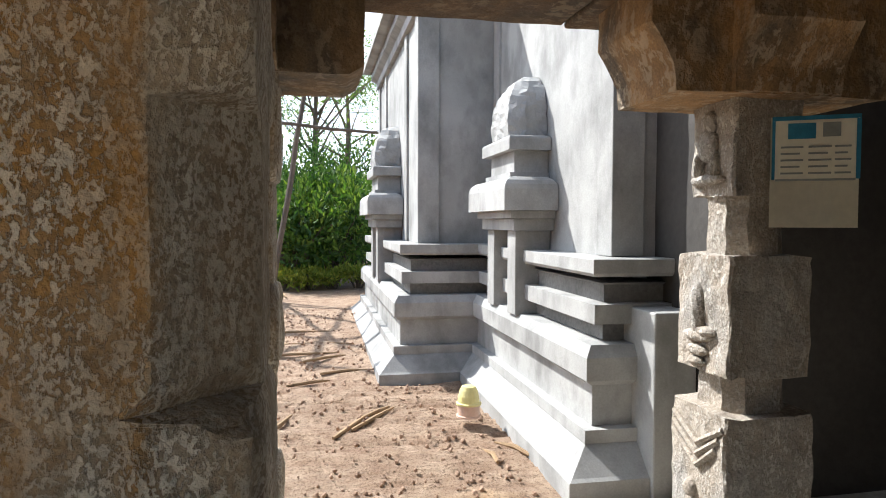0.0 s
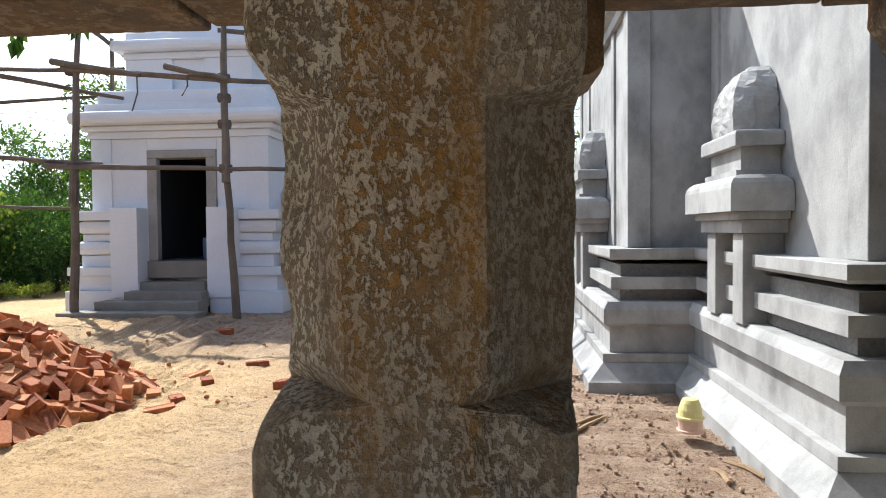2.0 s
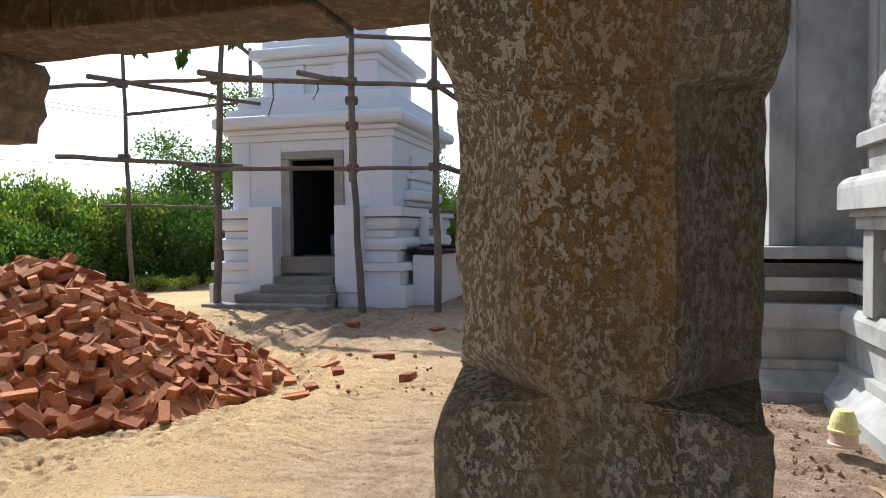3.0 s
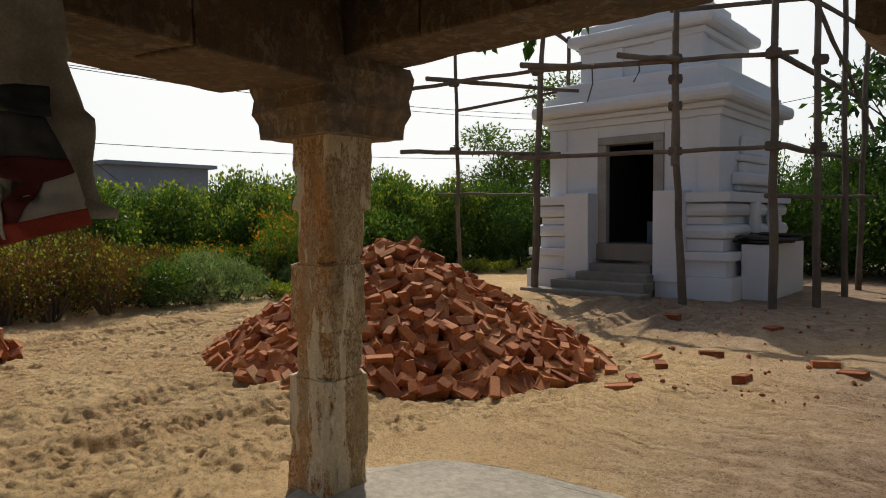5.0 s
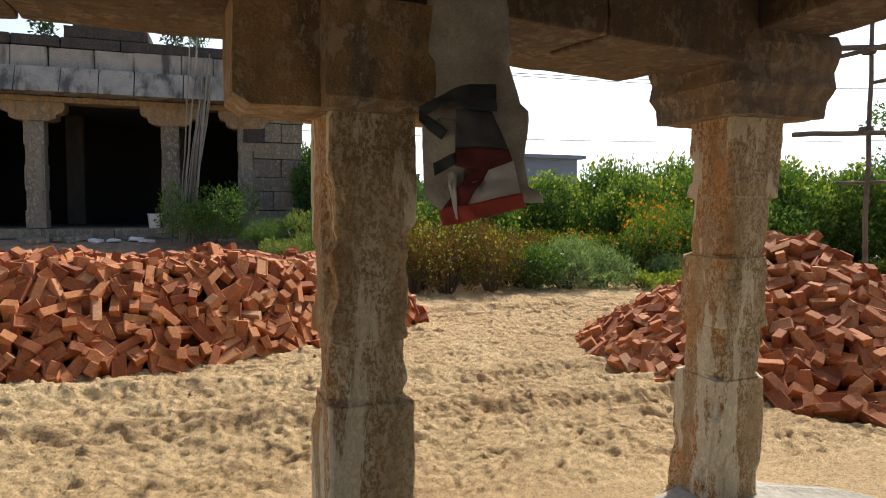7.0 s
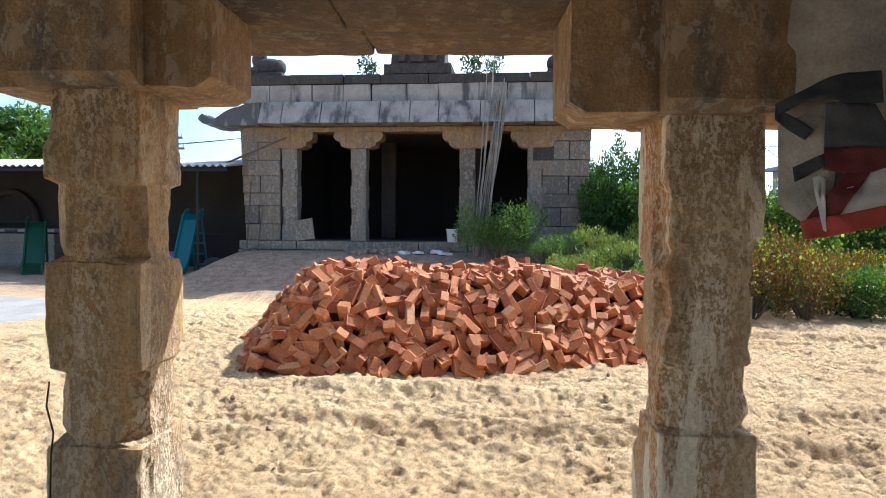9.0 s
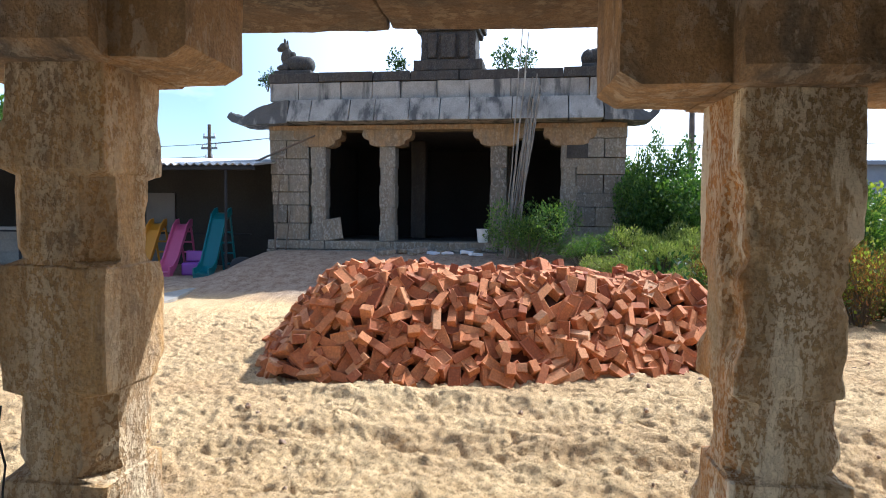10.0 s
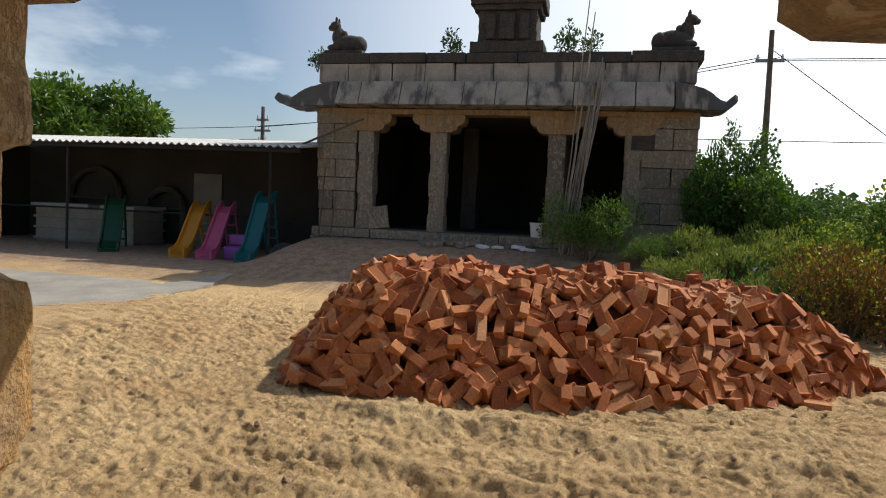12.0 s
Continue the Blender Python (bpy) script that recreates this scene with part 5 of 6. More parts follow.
fine = bush("feathery_shrub", "fine-leaved green shrub in front of the temple porch", L_GREEN, 1.7, 1.5, 6500, 0.055, 8, "temple shrubs", None, 11, 0.4, 0.7)
spread(fine, [(-14.2, -0.55, 1.0, 1.02), (-14.0, 0.45, 0.7, 0.75)], 8)
weed = bush("weed_clump", "pale green weed clump beside the temple", L_DRY, 1.0, 0.55, 2600, 0.06, 9, "weed clumps", None, 10, 0.25, 0.9)
spread(weed, [(-13.2, 1.0, 1.1, 1.1), (-12.6, 1.9, 1.1, 1.0), (-13.7, 1.9, 1.2, 1.2), (-12.9, 2.9, 1.2, 1.1), (-14.4, 1.4, 1.2, 1.2), (-13.9, 3.2, 1.3, 1.1), (-12.0, 2.9, 0.9, 0.9), (-14.6, 2.6, 1.3, 1.2)], 9)
vine = bush("vine_mass", "creeper-covered green thicket beside the temple wall", L_MID, 2.2, 2.2, 16000, 0.07, 10, "vine thickets", None, 12, 0.7, 0.1)
spread(vine, [(-16.0, 2.35, 0.95, 1.25), (-15.72, 1.8, 0.6, 2.0), (-16.6, 1.8, 0.45, 1.35), (-15.6, 3.5, 0.75, 0.75), (-16.8, 4.4, 1.0, 0.72), (-18.5, 5.8, 1.1, 0.65), (-17.6, 2.8, 1.0, 0.95)], 10)


def tree(name, label, at, height, crown, mat, seed, count, size, clear=0.4):
    """A trunk with limbs, and a crown of leaves with gaps."""
    r2 = random.Random(seed)
    rs = np.random.RandomState(seed)
    t = thing(name, label, "tree", at, r2.uniform(0, 360))
    bm = bmesh.new()
    tube(bm, [(0, 0, -0.2), (0.05, 0.03, height * 0.3), (-0.04, 0.06, height * 0.62), (0.02, 0, height * 0.9)], [height * 0.022, height * 0.017, height * 0.011, 0.012], 9)
    cs, rd = [], []
    for k in range(13):
        a = k * 2.4 + r2.uniform(-0.3, 0.3)
        z0 = height * r2.uniform(clear, 0.75)
        q = crown * r2.uniform(0.35, 1.0) * (1 - 0.35 * (z0 / height))
        z1 = z0 + height * r2.uniform(0.08, 0.3)
        tube(bm, [(0, 0, z0), (q * 0.5 * math.cos(a), q * 0.5 * math.sin(a), (z0 + z1) / 2 + 0.1), (q * math.cos(a), q * math.sin(a), z1)], [height * 0.006, height * 0.0035, 0.005], 5)
        cs.append((q * math.cos(a), q * math.sin(a), min(z1, height)))
        rr_ = crown * r2.uniform(0.25, 0.42)
        rd.append((rr_, rr_, rr_ * 0.7))
    part("trunk", bm, M_TWIG, t)
    tagged(leaf_object("crown", leaves(rs, cs, rd, count, size, 0.42, 0.0, 0.3), mat, t), kind="stuff")
    return t


tree("shade_tree", "broad leafy green tree behind the shed", (-23.5, -19.4, 0.0), 5.5, 2.6, L_GREEN, 31, 9000, 0.26)
tree("shade_tree", "broad leafy green tree behind the shed", (-24.5, -23.0, 0.0), 5.6, 2.8, L_GREEN, 32, 8000, 0.26)
tree("slender_tree", "slender light-leaved tree behind the hedge", (-9.6, 17.0, 0.0), 5.3, 2.4, L_GREEN, 33, 10000, 0.13)
tree("slender_tree", "slender light-leaved tree behind the hedge", (-12.8, 18.0, 0.0), 4.2, 2.2, L_GREEN, 34, 7000, 0.13)
tree("broad_leaved_tree", "broad-leaved dark tree behind the scaffold", (-2.7, 18.5, 0.0), 5.2, 1.6, L_DARK, 35, 1200, 0.26)
tree("yard_tree", "tall airy green tree beyond the grey shrine", (0.1, 19.5, 0.0), 6.8, 2.6, L_GREEN, 36, 4200, 0.10)
tree("yard_tree", "tall airy green tree beyond the grey shrine", (1.2, 24.5, 0.0), 8.0, 3.0, L_BRIGHT, 37, 4200, 0.12)
for k, (y, z, s) in enumerate(((-6.9, 4.5, 0.42), (-3.7, 4.75, 0.5), (-1.2, 4.75, 0.55), (-0.75, 4.75, 0.45))):
    b = bush("parapet_plant", "small wild plant rooted in the temple parapet", L_DARK, 1.0, 1.3, 330, 0.16, 60 + k, "parapet plants", None, 6)
    b.matrix_world = pose(TX - 0.6, y, z) @ Matrix.Diagonal((s, s, s * 1.1, 1))


def far_woods():
    """A band of low woodland round the horizon, as one body of leaf clumps."""
    rs = np.random.RandomState(5)
    all_ = []
    for k in range(230):
        a = radians(rs.uniform(-10, 150))
        d = rs.uniform(38, 95)
        x, y = -d * math.sin(a), d * math.cos(a)
        h = rs.uniform(1.2, 3.4) * (d / 60) ** 0.6
        w = rs.uniform(2.5, 5)
        cs = [(x + rs.uniform(-w, w), y + rs.uniform(-w, w), h * rs.uniform(0.3, 0.75)) for _ in range(4)]
        all_.append(leaves(rs, cs, [(w * 0.7, w * 0.7, h * 0.5)] * 4, 420, 0.55, 0.7, 0.2, 0.7))
    pts = np.concatenate(all_)
    ob = leaf_object("far_woods", pts, L_DARK, None)
    tagged(ob, "distant low green woodland", "woods", kind="stuff")


far_woods()


def undergrowth():
    """Low growth that fills the ground behind the garden's edge."""
    rs = np.random.RandomState(6)
    cs, rd = [], []
    for _ in range(420):
        y = rs.uniform(1.5, 17)
        x = rs.uniform(-24, -10.9 - 0.5 * rs.random())
        cs.append((x, y, 0.2))
        rd.append((0.7, 0.7, 0.35 + 0.5 * rs.random()))
    for _ in range(120):
        cs.append((rs.uniform(-12, 3), rs.uniform(17, 24), 0.3))
        rd.append((0.9, 0.9, 0.6))
    ob = leaf_object("undergrowth", leaves(rs, cs, rd, 60000, 0.11, 0.5, 0.5, 0.5), L_DARK, None)
    tagged(ob, "dense green undergrowth", "undergrowth", kind="stuff")


undergrowth()


# ---------------------------------------------------------------- carved pillar with a printed notice
carved = thing("carved_pillar", "pale granite pillar carved with figures in relief", "pillar", (1.50, 2.10, 0))


def carved_block(nm, h, z0, z1, cut, seed, label=""):
    bm = bmesh.new()
    loft(bm, [square_ring(h, z0, cut), square_ring(h, z0 + 0.02, cut), square_ring(h, z1 - 0.02, cut), square_ring(h, z1, cut)])
    roughen(bm, 0.035, 0.010, 11, seed)
    part(nm, bm, M_CARVED, carved, label)


carved_block("base_block", 0.168, 0.0, 0.82, 0.0, 1)
carved_block("band", 0.122, 0.80, 0.97, 0.055, 2)
carved_block("middle_block", 0.156, 0.95, 1.36, 0.0, 3)
carved_block("band", 0.105, 1.34, 1.58, 0.05, 4)
carved_block("upper_block", 0.128, 1.56, 1.90, 0.0, 5)


def relief(at, parts_, label):
    """Rounded lumps joined into one raised carving."""
    bm = bmesh.new()
    for (x, z), (rx, rz) in parts_:
        bmesh.ops.create_icosphere(bm, subdivisions=2, radius=1.0, matrix=Matrix.Translation((at[1], -x - at[0], z + at[2])) @ Matrix.Diagonal((0.028, rx, rz, 1)))
    roughen(bm, 0.03, 0.004, 14)
    part("carving", bm, M_CARVED, carved, label)


relief((-0.02, -0.159, 1.0), [((0, 0.16), (0.035, 0.10)), ((0, 0.07), (0.085, 0.022)), ((0.05, 0.09), (0.05, 0.018)), ((0, 0.02), (0.06, 0.022)), ((0, -0.02), (0.045, 0.02))], "raised lingam carving")
relief((-0.02, -0.131, 1.62), [((0, 0.12), (0.06, 0.06)), ((0.02, 0.2), (0.035, 0.04)), ((-0.05, 0.05), (0.02, 0.05)), ((0.05, 0.05), (0.02, 0.05)), ((0.0, 0.0), (0.11, 0.02))], "raised animal carving")
relief((-0.03, -0.172, 0.2), [((0, 0.18), (0.05, 0.10)), ((0.0, 0.32), (0.035, 0.035)), ((-0.07, 0.18), (0.02, 0.07)), ((0.06, 0.12), (0.02, 0.08)), ((0.03, 0.02), (0.03, 0.09))], "raised figure carving")
for k in range(3):
    bm = bmesh.new()
    tube(bm, [(-0.17, -0.155 + 0.02 * k, 0.78 - 0.04 * k), (-0.178, -0.02, 0.70 - 0.04 * k), (-0.17, 0.145, 0.77 - 0.035 * k)], 0.013, 6)
    part("carving", bm, M_CARVED, carved, "raised curved band")
part("capital", bracket_mesh((0.47, 0.3), 0.2, 1.885, 2.235, 31.0), M_CAPITAL, carved, "rough bracket capital")

M_PAPER = plain("old_paper", (0.78, 0.74, 0.62), 0.9, 0.12, 8, 0.1)
M_INK = plain("blue_print", (0.03, 0.20, 0.33), 0.8, 0.3, 10)
M_DARKINK = plain("faded_ink", (0.26, 0.28, 0.27), 0.9, 0.2, 10)
notice = thing("paper_notice", "worn yellowed paper notice with faded blue print", "notice", (1.585, 1.87, 1.455), -30)
bm = bmesh.new()
n = 10
gv = [[bm.verts.new((-0.128 + 0.256 * i / n, 0.010 * math.sin(i * 0.9) * (j / n) + 0.002, 0.36 * j / n)) for i in range(n + 1)] for j in range(n + 1)]
for j in range(n):
    for i in range(n):
        bm.faces.new((gv[j][i], gv[j][i + 1], gv[j + 1][i + 1], gv[j + 1][i]))
bmesh.ops.solidify(bm, geom=bm.faces[:], thickness=0.003)
part("sheet", bm, M_PAPER, notice)
part("border", one_box(-0.126, 0.126, -0.0215, -0.0185, 0.345, 0.358), M_INK, notice, "blue printed border")
part("border", one_box(-0.126, -0.117, -0.0215, -0.0185, 0.155, 0.344), M_INK, notice, "blue printed border")
part("border", one_box(0.114, 0.126, -0.0215, -0.0185, 0.155, 0.344), M_INK, notice, "blue printed border")
part("border", one_box(-0.116, 0.113, -0.0215, -0.0185, 0.150, 0.157), M_DARKINK, notice, "dark printed line")
part("backing", one_box(-0.116, 0.113, -0.0175, -0.0125, 0.150, 0.344), M_PAPER, notice)
part("block", one_box(-0.08, 0.0, -0.0215, -0.0185, 0.285, 0.335), M_INK, notice, "blue printed picture")
part("block", one_box(0.02, 0.07, -0.0215, -0.0185, 0.29, 0.335), M_DARKINK, notice, "dark printed picture")
for k in range(5):
    for x0, x1 in ((-0.1, -0.035), (-0.02, 0.045), (0.055, 0.1)):
        part("text_bar", one_box(x0, x1 - 0.01 * (k % 2), -0.0215, -0.0185, 0.172 + 0.021 * k, 0.178 + 0.021 * k), M_DARKINK, notice)

# ---------------------------------------------------------------- hanging bundle of cloth
M_CLOTH, nt, b_ = material("grubby_cloth", 0.95)
at = coords(nt)
sepz = nt.nodes.new("ShaderNodeSeparateXYZ")
nt.links.new(at, sepz.inputs[0])
weave = noise_of(nt, at, 9, 5)
nt.links.new(mixed(nt, 1.0, ramp(nt, weave, [(0.3, (0.24, 0.215, 0.18)), (0.7, (0.42, 0.385, 0.33))]), ramp(nt, noise_of(nt, at, 120, 2), [(0.3, (0.75,) * 3), (0.7, (1, 1, 1))]), "MULTIPLY"), b_.inputs["Base Color"])
bumped(nt, b_, noise_of(nt, at, 160, 2), 0.3, 0.005)
M_STRIPE = plain("dark_cloth_stripe", (0.035, 0.04, 0.045), 0.95, 0.3, 40)
M_MAROON = plain("maroon_cloth", (0.13, 0.025, 0.025), 0.95, 0.3, 40)
M_REDHEM = plain("red_cloth_hem", (0.36, 0.055, 0.035), 0.95, 0.25, 40)
bundle = thing("cloth_bundle", "grubby white cloth bundle with dark bands hanging from a beam", "cloth", (-2.43, 0.565, 1.39), 62)


def cloth_ring(z, wide, deep, shift, n=28, lean=0.0):
    out = []
    for k in range(n):
        a = 2 * math.pi * k / n
        f = 1 + 0.11 * math.sin(a * 5 + z * 6) + 0.07 * math.sin(a * 9 - z * 11) + 0.04 * math.sin(z * 23 + a * 2)
        out.append((shift + wide * f * math.cos(a), deep * f * math.sin(a), z + lean * math.cos(a)))
    return out


def cloth_shape(z):
    """Half width and sideways drift of the bundle at height z."""
    t = z / 0.78
    w = 0.108 + 0.05 * math.sin(t * 3.1) * (1 - t) + (0.035 if z < 0.12 else 0.0)
    if abs(z - 0.44) < 0.07:
        w -= 0.018
    return w, 0.07 * (1 - t)


def cloth_band(nm, z0, z1, mat, lean=0.0, grow=0.0, label="", holder=None):
    bm = bmesh.new()
    steps = max(3, int((z1 - z0) / 0.025))
    rings = []
    for k in range(steps + 1):
        z = z0 + (z1 - z0) * k / steps
        w, s = cloth_shape(z)
        rings.append(cloth_ring(z, w + grow, (w + grow) * 0.62, s, lean=lean))
    loft(bm, rings)
    return part(nm, bm, mat, holder or bundle, label, smooth=True)


wrap = cloth_band("cloth", 0.07, 0.80, M_CLOTH)
M_GREYCLOTH = plain("charcoal_cloth", (0.075, 0.075, 0.08), 0.95, 0.3, 40)
M_PALE = plain("pale_cloth", (0.55, 0.53, 0.50), 0.95, 0.15, 30)


def drape(nm, upper, lower, mat, grow, label):
    """A layer laid over the front of the bundle between two lines of (across, up); it stands off the cloth by grow."""
    bm = bmesh.new()
    rows, n = 7, len(upper) * 4 - 3
    up_, lo_ = [], []
    for line, out in ((upper, up_), (lower, lo_)):
        for k in range(n):
            q = k / (n - 1) * (len(line) - 1)
            i = min(int(q), len(line) - 2)
            f = q - i
            out.append((line[i][0] * (1 - f) + line[i + 1][0] * f, line[i][1] * (1 - f) + line[i + 1][1] * f))
    grid = []
    for r in range(rows + 1):
        row = []
        for (u0, z0), (u1, z1) in zip(up_, lo_):
            t = r / rows
            u, z = u0 + (u1 - u0) * t, z0 + (z1 - z0) * t
            w, s = cloth_shape(max(z, 0.03))
            w = max(w * 1.12, abs(u - s) + 0.004) + grow
            y = -w * 0.68 * math.sqrt(max(0.0, 1 - ((u - s) / w) ** 2)) - 0.014 - grow + 0.006 * math.sin(u * 70 + z * 25) + 0.004 * math.sin(z * 90 + u * 30)
            row.append(bm.verts.new((u, y, z)))
        grid.append(row)
    for a_, b2 in zip(grid, grid[1:]):
        for k in range(n - 1):
            bm.faces.new((a_[k], a_[k + 1], b2[k + 1], b2[k]))
    bmesh.ops.recalc_face_normals(bm, faces=bm.faces[:])
    bmesh.ops.solidify(bm, geom=bm.faces[:], thickness=0.004)
    return part(nm, bm, mat, wrap, label, smooth=True)


drape("tail", [(-0.12, 0.30), (-0.05, 0.32), (0.03, 0.30)], [(-0.115, 0.09), (-0.055, 0.045), (0.01, 0.06)], M_CLOTH, 0.004, "grubby hanging cloth tail")
drape("flap", [(-0.005, 0.34), (0.05, 0.34), (0.10, 0.33)], [(-0.005, 0.225), (0.06, 0.225), (0.15, 0.22)], M_GREYCLOTH, 0.010, "charcoal cloth flap")
drape("flap", [(-0.005, 0.227), (0.06, 0.227), (0.15, 0.222)], [(-0.005, 0.175), (0.075, 0.155), (0.16, 0.19)], M_MAROON, 0.012, "dark maroon cloth band")
drape("flap", [(0.07, 0.195), (0.11, 0.2), (0.162, 0.19)], [(0.02, 0.055), (0.10, 0.07), (0.185, 0.095)], M_PALE, 0.008, "pale cloth layer")
drape("flap", [(0.045, 0.165), (0.07, 0.16), (0.095, 0.165)], [(-0.04, 0.05), (0.0, 0.05), (0.035, 0.062)], M_MAROON, 0.013, "dark maroon cloth fold")
drape("hem", [(-0.055, 0.042), (-0.02, 0.055), (0.04, 0.062), (0.19, 0.098)], [(-0.04, 0.0), (0.015, 0.008), (0.07, 0.022), (0.20, 0.055)], M_REDHEM, 0.016, "bright red hem")
drape("tie", [(-0.125, 0.355), (-0.02, 0.398), (0.04, 0.412), (0.11, 0.41)], [(-0.125, 0.325), (-0.02, 0.36), (0.04, 0.335), (0.115, 0.33)], M_STRIPE, 0.014, "dark woven tie")
drape("strap", [(-0.122, 0.345), (-0.08, 0.315), (-0.03, 0.275)], [(-0.122, 0.315), (-0.095, 0.285), (-0.05, 0.252)], M_STRIPE, 0.016, "dark woven strap")
drape("strap", [(-0.078, 0.185), (-0.04, 0.2), (-0.005, 0.213)], [(-0.072, 0.148), (-0.04, 0.165), (-0.003, 0.18)], M_STRIPE, 0.014, "dark woven strap")
drape("tail", [(-0.03, 0.155), (-0.015, 0.16), (0.0, 0.15)], [(0.0, 0.022), (0.003, 0.02), (0.006, 0.018)], M_PALE, 0.018, "pale torn strip")

# ---------------------------------------------------------------- lantern, sticks, stones
M_YELLOW = plain("yellow_plastic", (0.70, 0.62, 0.26), 0.45, 0.12, 9)
M_PINK = plain("pinkish_plastic", (0.62, 0.42, 0.32), 0.5, 0.12, 9)
pot = thing("plastic_pot", "upturned yellow and pink plastic pot on the soil", "pot", (1.07, 4.50, 0.10), 20)


def turned(profile, sides=20):
    bm = bmesh.new()
    loft(bm, [[(r * math.cos(2 * math.pi * k / sides), r * math.sin(2 * math.pi * k / sides), z) for k in range(sides)] for r, z in profile])
    return bm


part("body", turned([(0.088, 0.0), (0.088, 0.012), (0.078, 0.016), (0.080, 0.085)]), M_PINK, pot, "pink lower rim", smooth=False)
part("collar", turned([(0.090, 0.087), (0.090, 0.1), (0.08, 0.104)]), M_YELLOW, pot)
part("cap", turned([(0.078, 0.105), (0.074, 0.15), (0.062, 0.19), (0.05, 0.215), (0.02, 0.222)]), M_YELLOW, pot, "yellow upper cup")

M_STRAW = plain("dry_palm_rib", (0.36, 0.24, 0.13), 0.9, 0.3, 20)
STICKS = [(0.25, 4.6, 62, 0.55), (0.42, 4.75, 55, 0.6), (0.45, 4.9, 48, 0.35), (-0.25, 4.7, 70, 0.5), (1.22, 3.95, 120, 0.3), (1.05, 3.85, 100, 0.22), (-0.05, 5.9, 20, 0.4), (0.3, 6.3, 10, 0.5), (-0.2, 7.1, 5, 0.9), (0.05, 7.6, -8, 0.8), (-0.3, 8.3, 4, 1.0), (0.1, 6.9, 30, 0.5),
          (-1.0, 13.0, 80, 1.6), (-0.6, 12.6, 100, 1.4), (-1.6, 12.8, 60, 1.8)]
for i, (x, y, a, l) in enumerate(STICKS):
    dx, dy = math.cos(radians(a)) * l / 2, math.sin(radians(a)) * l / 2
    z = ground_z(x, y) + 0.045
    bm = bmesh.new()
    tube(bm, [(x - dx, y - dy, z), (x + 0.02, y, z + 0.012), (x + dx, y + dy, z + 0.004)], [0.012, 0.017, 0.007], 6)
    solid("dry_stick", bm, M_STRAW, "dry brown palm rib lying on the soil", "stick", group="dry sticks")


bm = pole_mesh((-0.76, 11.3, -0.05), (0.05, 11.3, 4.7), 0.05, 91.0)
solid("leaning_prop", bm, M_POLE, "rough wooden pole standing beside the yard", "pole")
bm = pole_mesh((-0.75, 11.24, 3.11), (1.3, 11.24, 2.97), 0.03, 92.0)
solid("cross_pole", bm, M_POLE, "thin wooden pole tied level across a leaning prop", "pole")


def rubble(name, label, n, area, s0, s1, mat, seed):
    """Small stones and crumbs pressed into the ground."""
    r3 = random.Random(seed)
    vs, fs = [], []
    ico = bmesh.new()
    bmesh.ops.create_icosphere(ico, subdivisions=1, radius=1.0)
    ico.verts.ensure_lookup_table()
    base = [v.co.copy() for v in ico.verts]
    faces = [tuple(v.index for v in f.verts) for f in ico.faces]
    ico.free()
    for _ in range(n):
        x, y = r3.uniform(*area[:2]), r3.uniform(*area[2:])
        s = s0 + (s1 - s0) * r3.random() ** 3
        o = len(vs)
        z = trodden_z(x, y) + s * 0.3
        e = Euler((r3.uniform(0, 6), r3.uniform(0, 6), r3.uniform(0, 6))).to_matrix()
        for c in base:
            q = e @ Vector((c.x * s, c.y * s * r3.uniform(0.6, 1.1), c.z * s * 0.75))
            vs.append((x + q.x, y + q.y, z + q.z))
        fs.extend(tuple(k + o for k in f) for f in faces)
    me = bpy.data.meshes.new(name)
    me.from_pydata(vs, [], fs)
    me.materials.append(mat)
    tagged(new(name, me), label, "stones", kind="stuff")


M_CLOD = plain("soil_clod", (0.42, 0.28, 0.19), 0.95, 0.35, 25, 0.5)
rubble("soil_crumbs", "reddish soil crumbs and stone chips", 4600, (-0.85, 1.2, 3.2, 10.5), 0.003, 0.022, M_CLOD, 5)
rubble("brick_chips", "scattered brick chips and pebbles on sand", 520, (-6.0, -0.4, 5.2, 10.2), 0.006, 0.034, M_BRICK, 6)
rubble("dark_clods", "scattered dark clods on sand", 260, (-9.0, -3.4, -4.0, 5.0), 0.006, 0.03, M_CLOD, 7)

bm = bmesh.new()
tube(bm, [(-2.33, -1.615, 0.04)] + [(-2.352 + 0.006 * (k % 2), y, z) for k, (y, z) in enumerate([(-1.615, 0.653), (-1.607, 0.734), (-1.603, 0.798), (-1.619, 0.877), (-1.613, 0.949)])], 0.0028, 6)
solid("loose_cable", bm, M_BLACK, "thin black cable hanging down the pillar", "cable")
bm = roughen(one_box(-0.06, 0.06, -0.045, 0.045, 0, 0.07, 0.01), 0.04, 0.006, 9)
o = solid("half_brick", bm, M_CLOD, "weathered half brick sunk in the sand", "brick")
o.matrix_world = pose(-4.71, -2.17, 0.0, 6, -4, 25)

# ---------------------------------------------------------------- distance
M_FAR = plain("far_house_wall", (0.26, 0.30, 0.36), 0.9, 0.12, 2)
house = thing("far_house", "low flat-roofed blue-grey house beyond the garden", "house", (-30.0, 14.4, 0.0))
part("wall", one_box(-3.0, 0.0, -2.6, 2.0, 0.0, 3.85), M_FAR, house)
part("roof", one_box(-3.3, 0.35, -2.9, 2.3, 3.852, 4.02), M_FAR, house)
part("window", one_box(0.002, 0.03, -0.9, 0.1, 1.6, 2.6), M_BLACK, house)
M_METAL = plain("galvanised_pole", (0.28, 0.28, 0.28), 0.5, 0.15, 10, 0.05, 0.6)


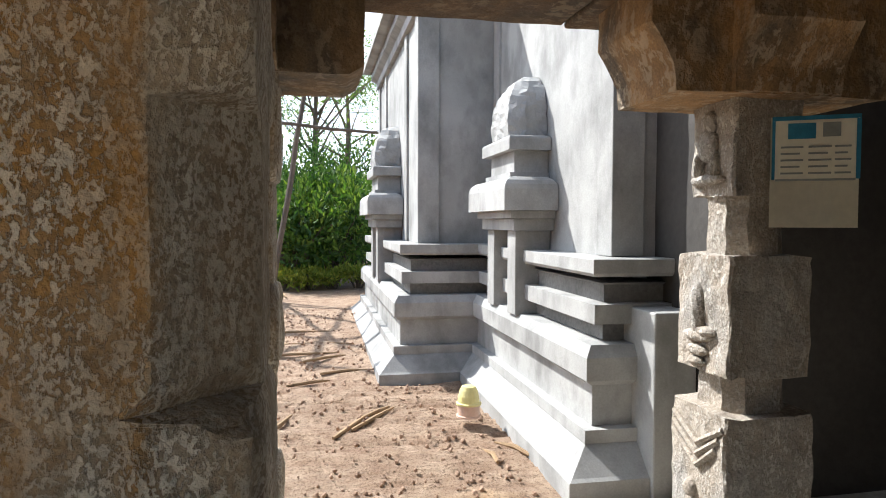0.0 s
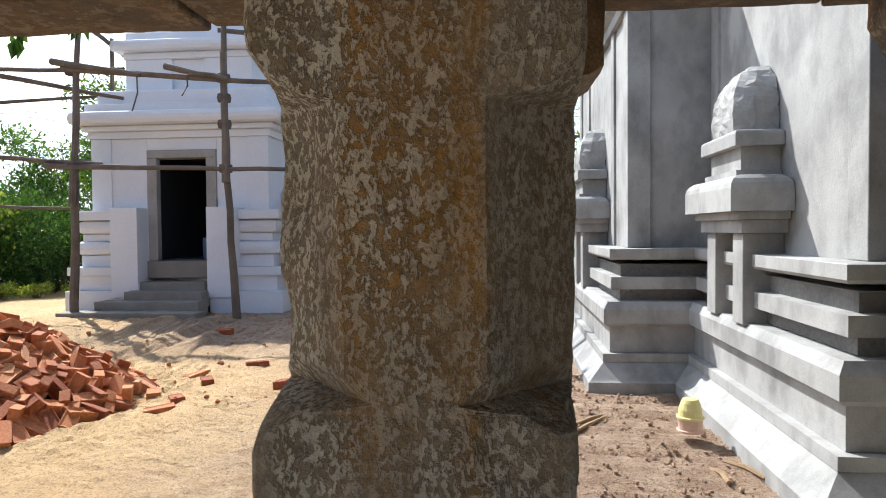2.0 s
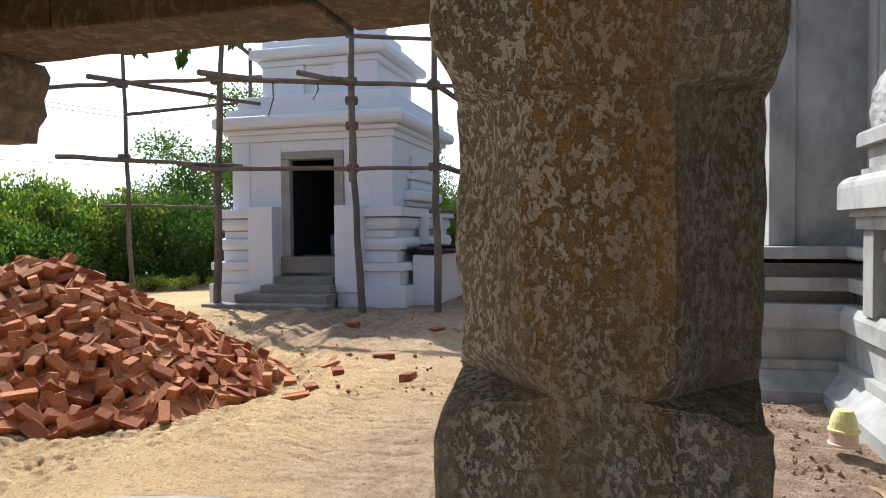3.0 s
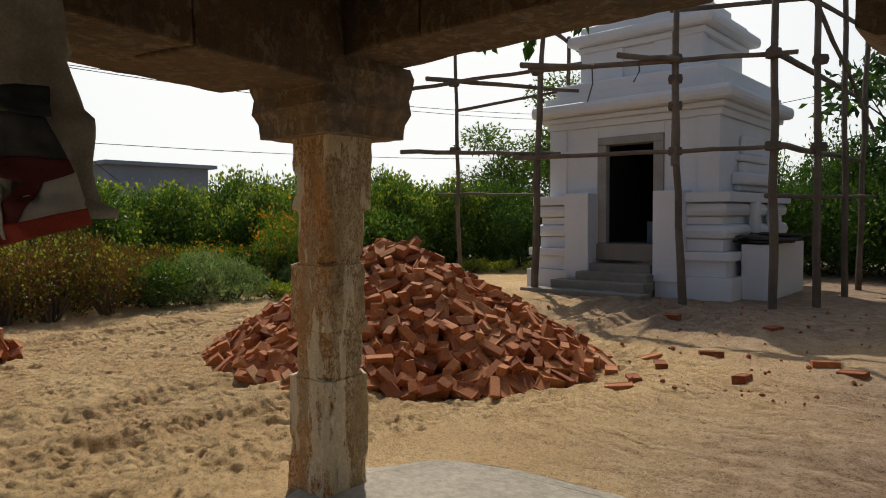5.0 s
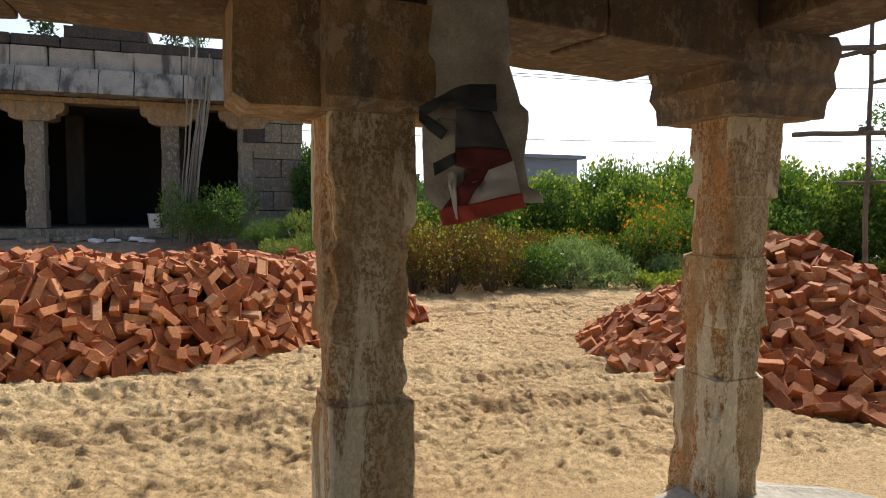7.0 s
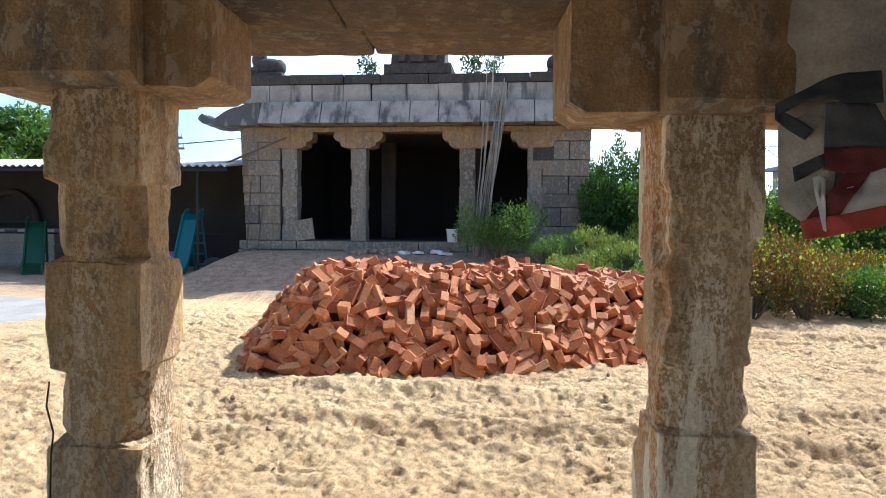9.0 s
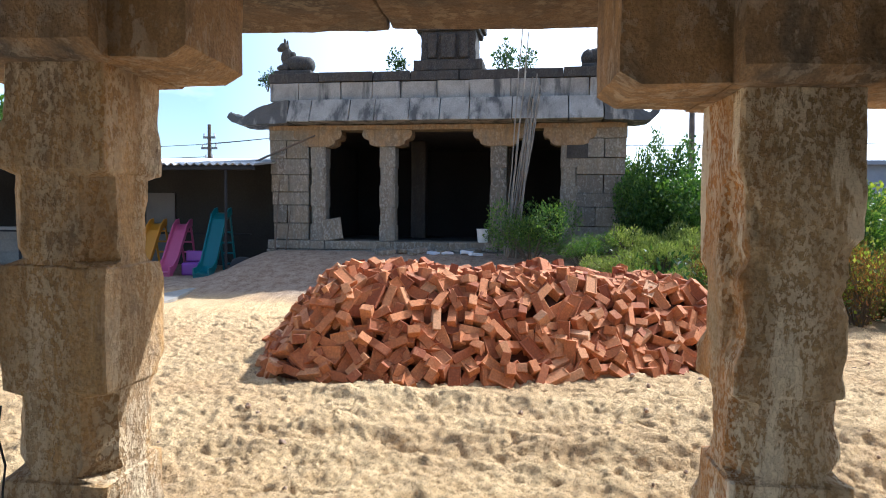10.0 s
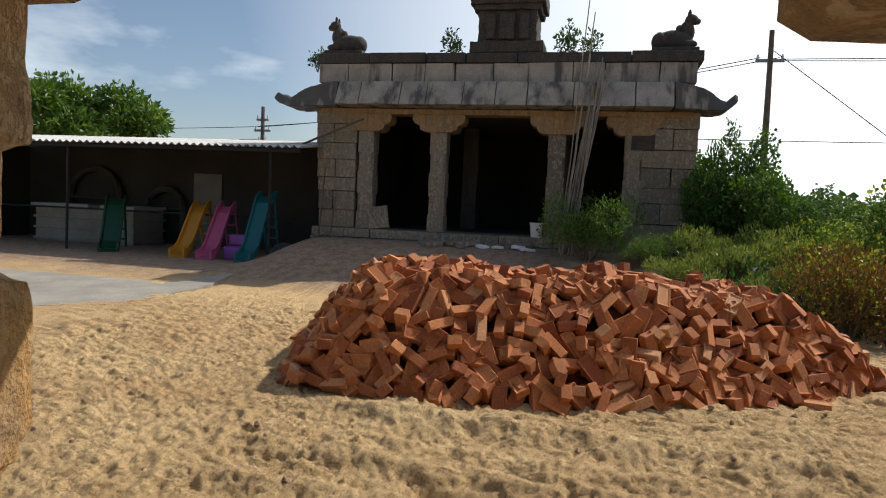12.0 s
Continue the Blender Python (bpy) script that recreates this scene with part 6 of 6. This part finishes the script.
def utility_pole(x, y, tall, arms, label):
    p = thing("utility_pole", label, "pole", (x, y, 0))
    bm = bmesh.new()
    tube(bm, [(0, 0, -0.2), (0.02, 0.03, tall * 0.5), (0, 0.0, tall)], [0.13, 0.11, 0.08], 8)
    part("mast", bm, M_POLE, p)
    for z, w in arms:
        arm = part("crossarm", one_box(-0.05, 0.05, -w, w, z - 0.05, z + 0.05, 0.01), M_METAL, p)
        for s in (-1, 1):
            bm = bmesh.new()
            tube(bm, [(0, s * w * 0.85, z + 0.05), (0, s * w * 0.85, z + 0.2)], [0.05, 0.035], 6)
            part("insulator", bm, M_WHITE, arm)
    return p


utility_pole(-26.0, 4.9, 7.9, ((6.9, 0.45),), "tall wooden utility pole with wires")
utility_pole(-30.0, -15.85, 5.8, ((4.7, 0.4), (5.2, 0.3), (4.2, 0.2)), "distant utility pole behind the shed")
utility_pole(-5.2, 30.0, 7.1, ((6.4, 0.5), (5.9, 0.5)), "distant utility pole beyond the trees")
for i, (a, b, sag) in enumerate((((-26, 4.6, 7.0), (-30, -15.6, 4.9), 0.3), ((-26, 5.2, 7.0), (-30, -16.1, 4.9), 0.35), ((-26, 4.9, 6.9), (-24, 40, 8.0), 0.5), ((-26, 5.2, 6.95), (-24, 40.4, 8.4), 0.5), ((-26, 4.9, 7.3), (-25.5, 11.5, 2.0), 0.0),
                                 ((-30, -15.6, 4.9), (-30, -45, 5.2), 0.4), ((-30, -16, 4.3), (-30, -45, 4.8), 0.4), ((-29, 2, 4.6), (-27, 40, 5.6), 0.4), ((-5.2, 30, 6.4), (-26, 32, 7.0), 0.8), ((-5.0, 30, 6.4), (25, 24, 7.2), 0.6))):
    pts = []
    for k in range(13):
        t = k / 12
        p = Vector(a).lerp(Vector(b), t)
        p.z -= sag * 4 * t * (1 - t)
        pts.append(p)
    bm = bmesh.new()
    tube(bm, pts, 0.014, 4)
    solid("overhead_wire", bm, M_BLACK, "thin sagging overhead wire", "wire", group="overhead wires")
# plant sprigs hanging over the beam's edge
for i, (x, z) in enumerate(((-2.35, 2.25), (-2.1, 2.25), (-1.85, 2.26))):
    rs3 = np.random.RandomState(90 + i)
    t = thing("hanging_sprig", "small drooping leafy sprig on the roof beam", "plant", (x, 2.53, z), 0, "drooping sprigs")
    pts = leaves(rs3, [(0, 0, 0.2)], [(0.05, 0.03, 0.07)], 7, 0.075, 0.5, -1.6, 0.2)
    pts[:, 2] -= 0.15
    tagged(leaf_object("foliage", pts, L_DARK, t), kind="stuff")
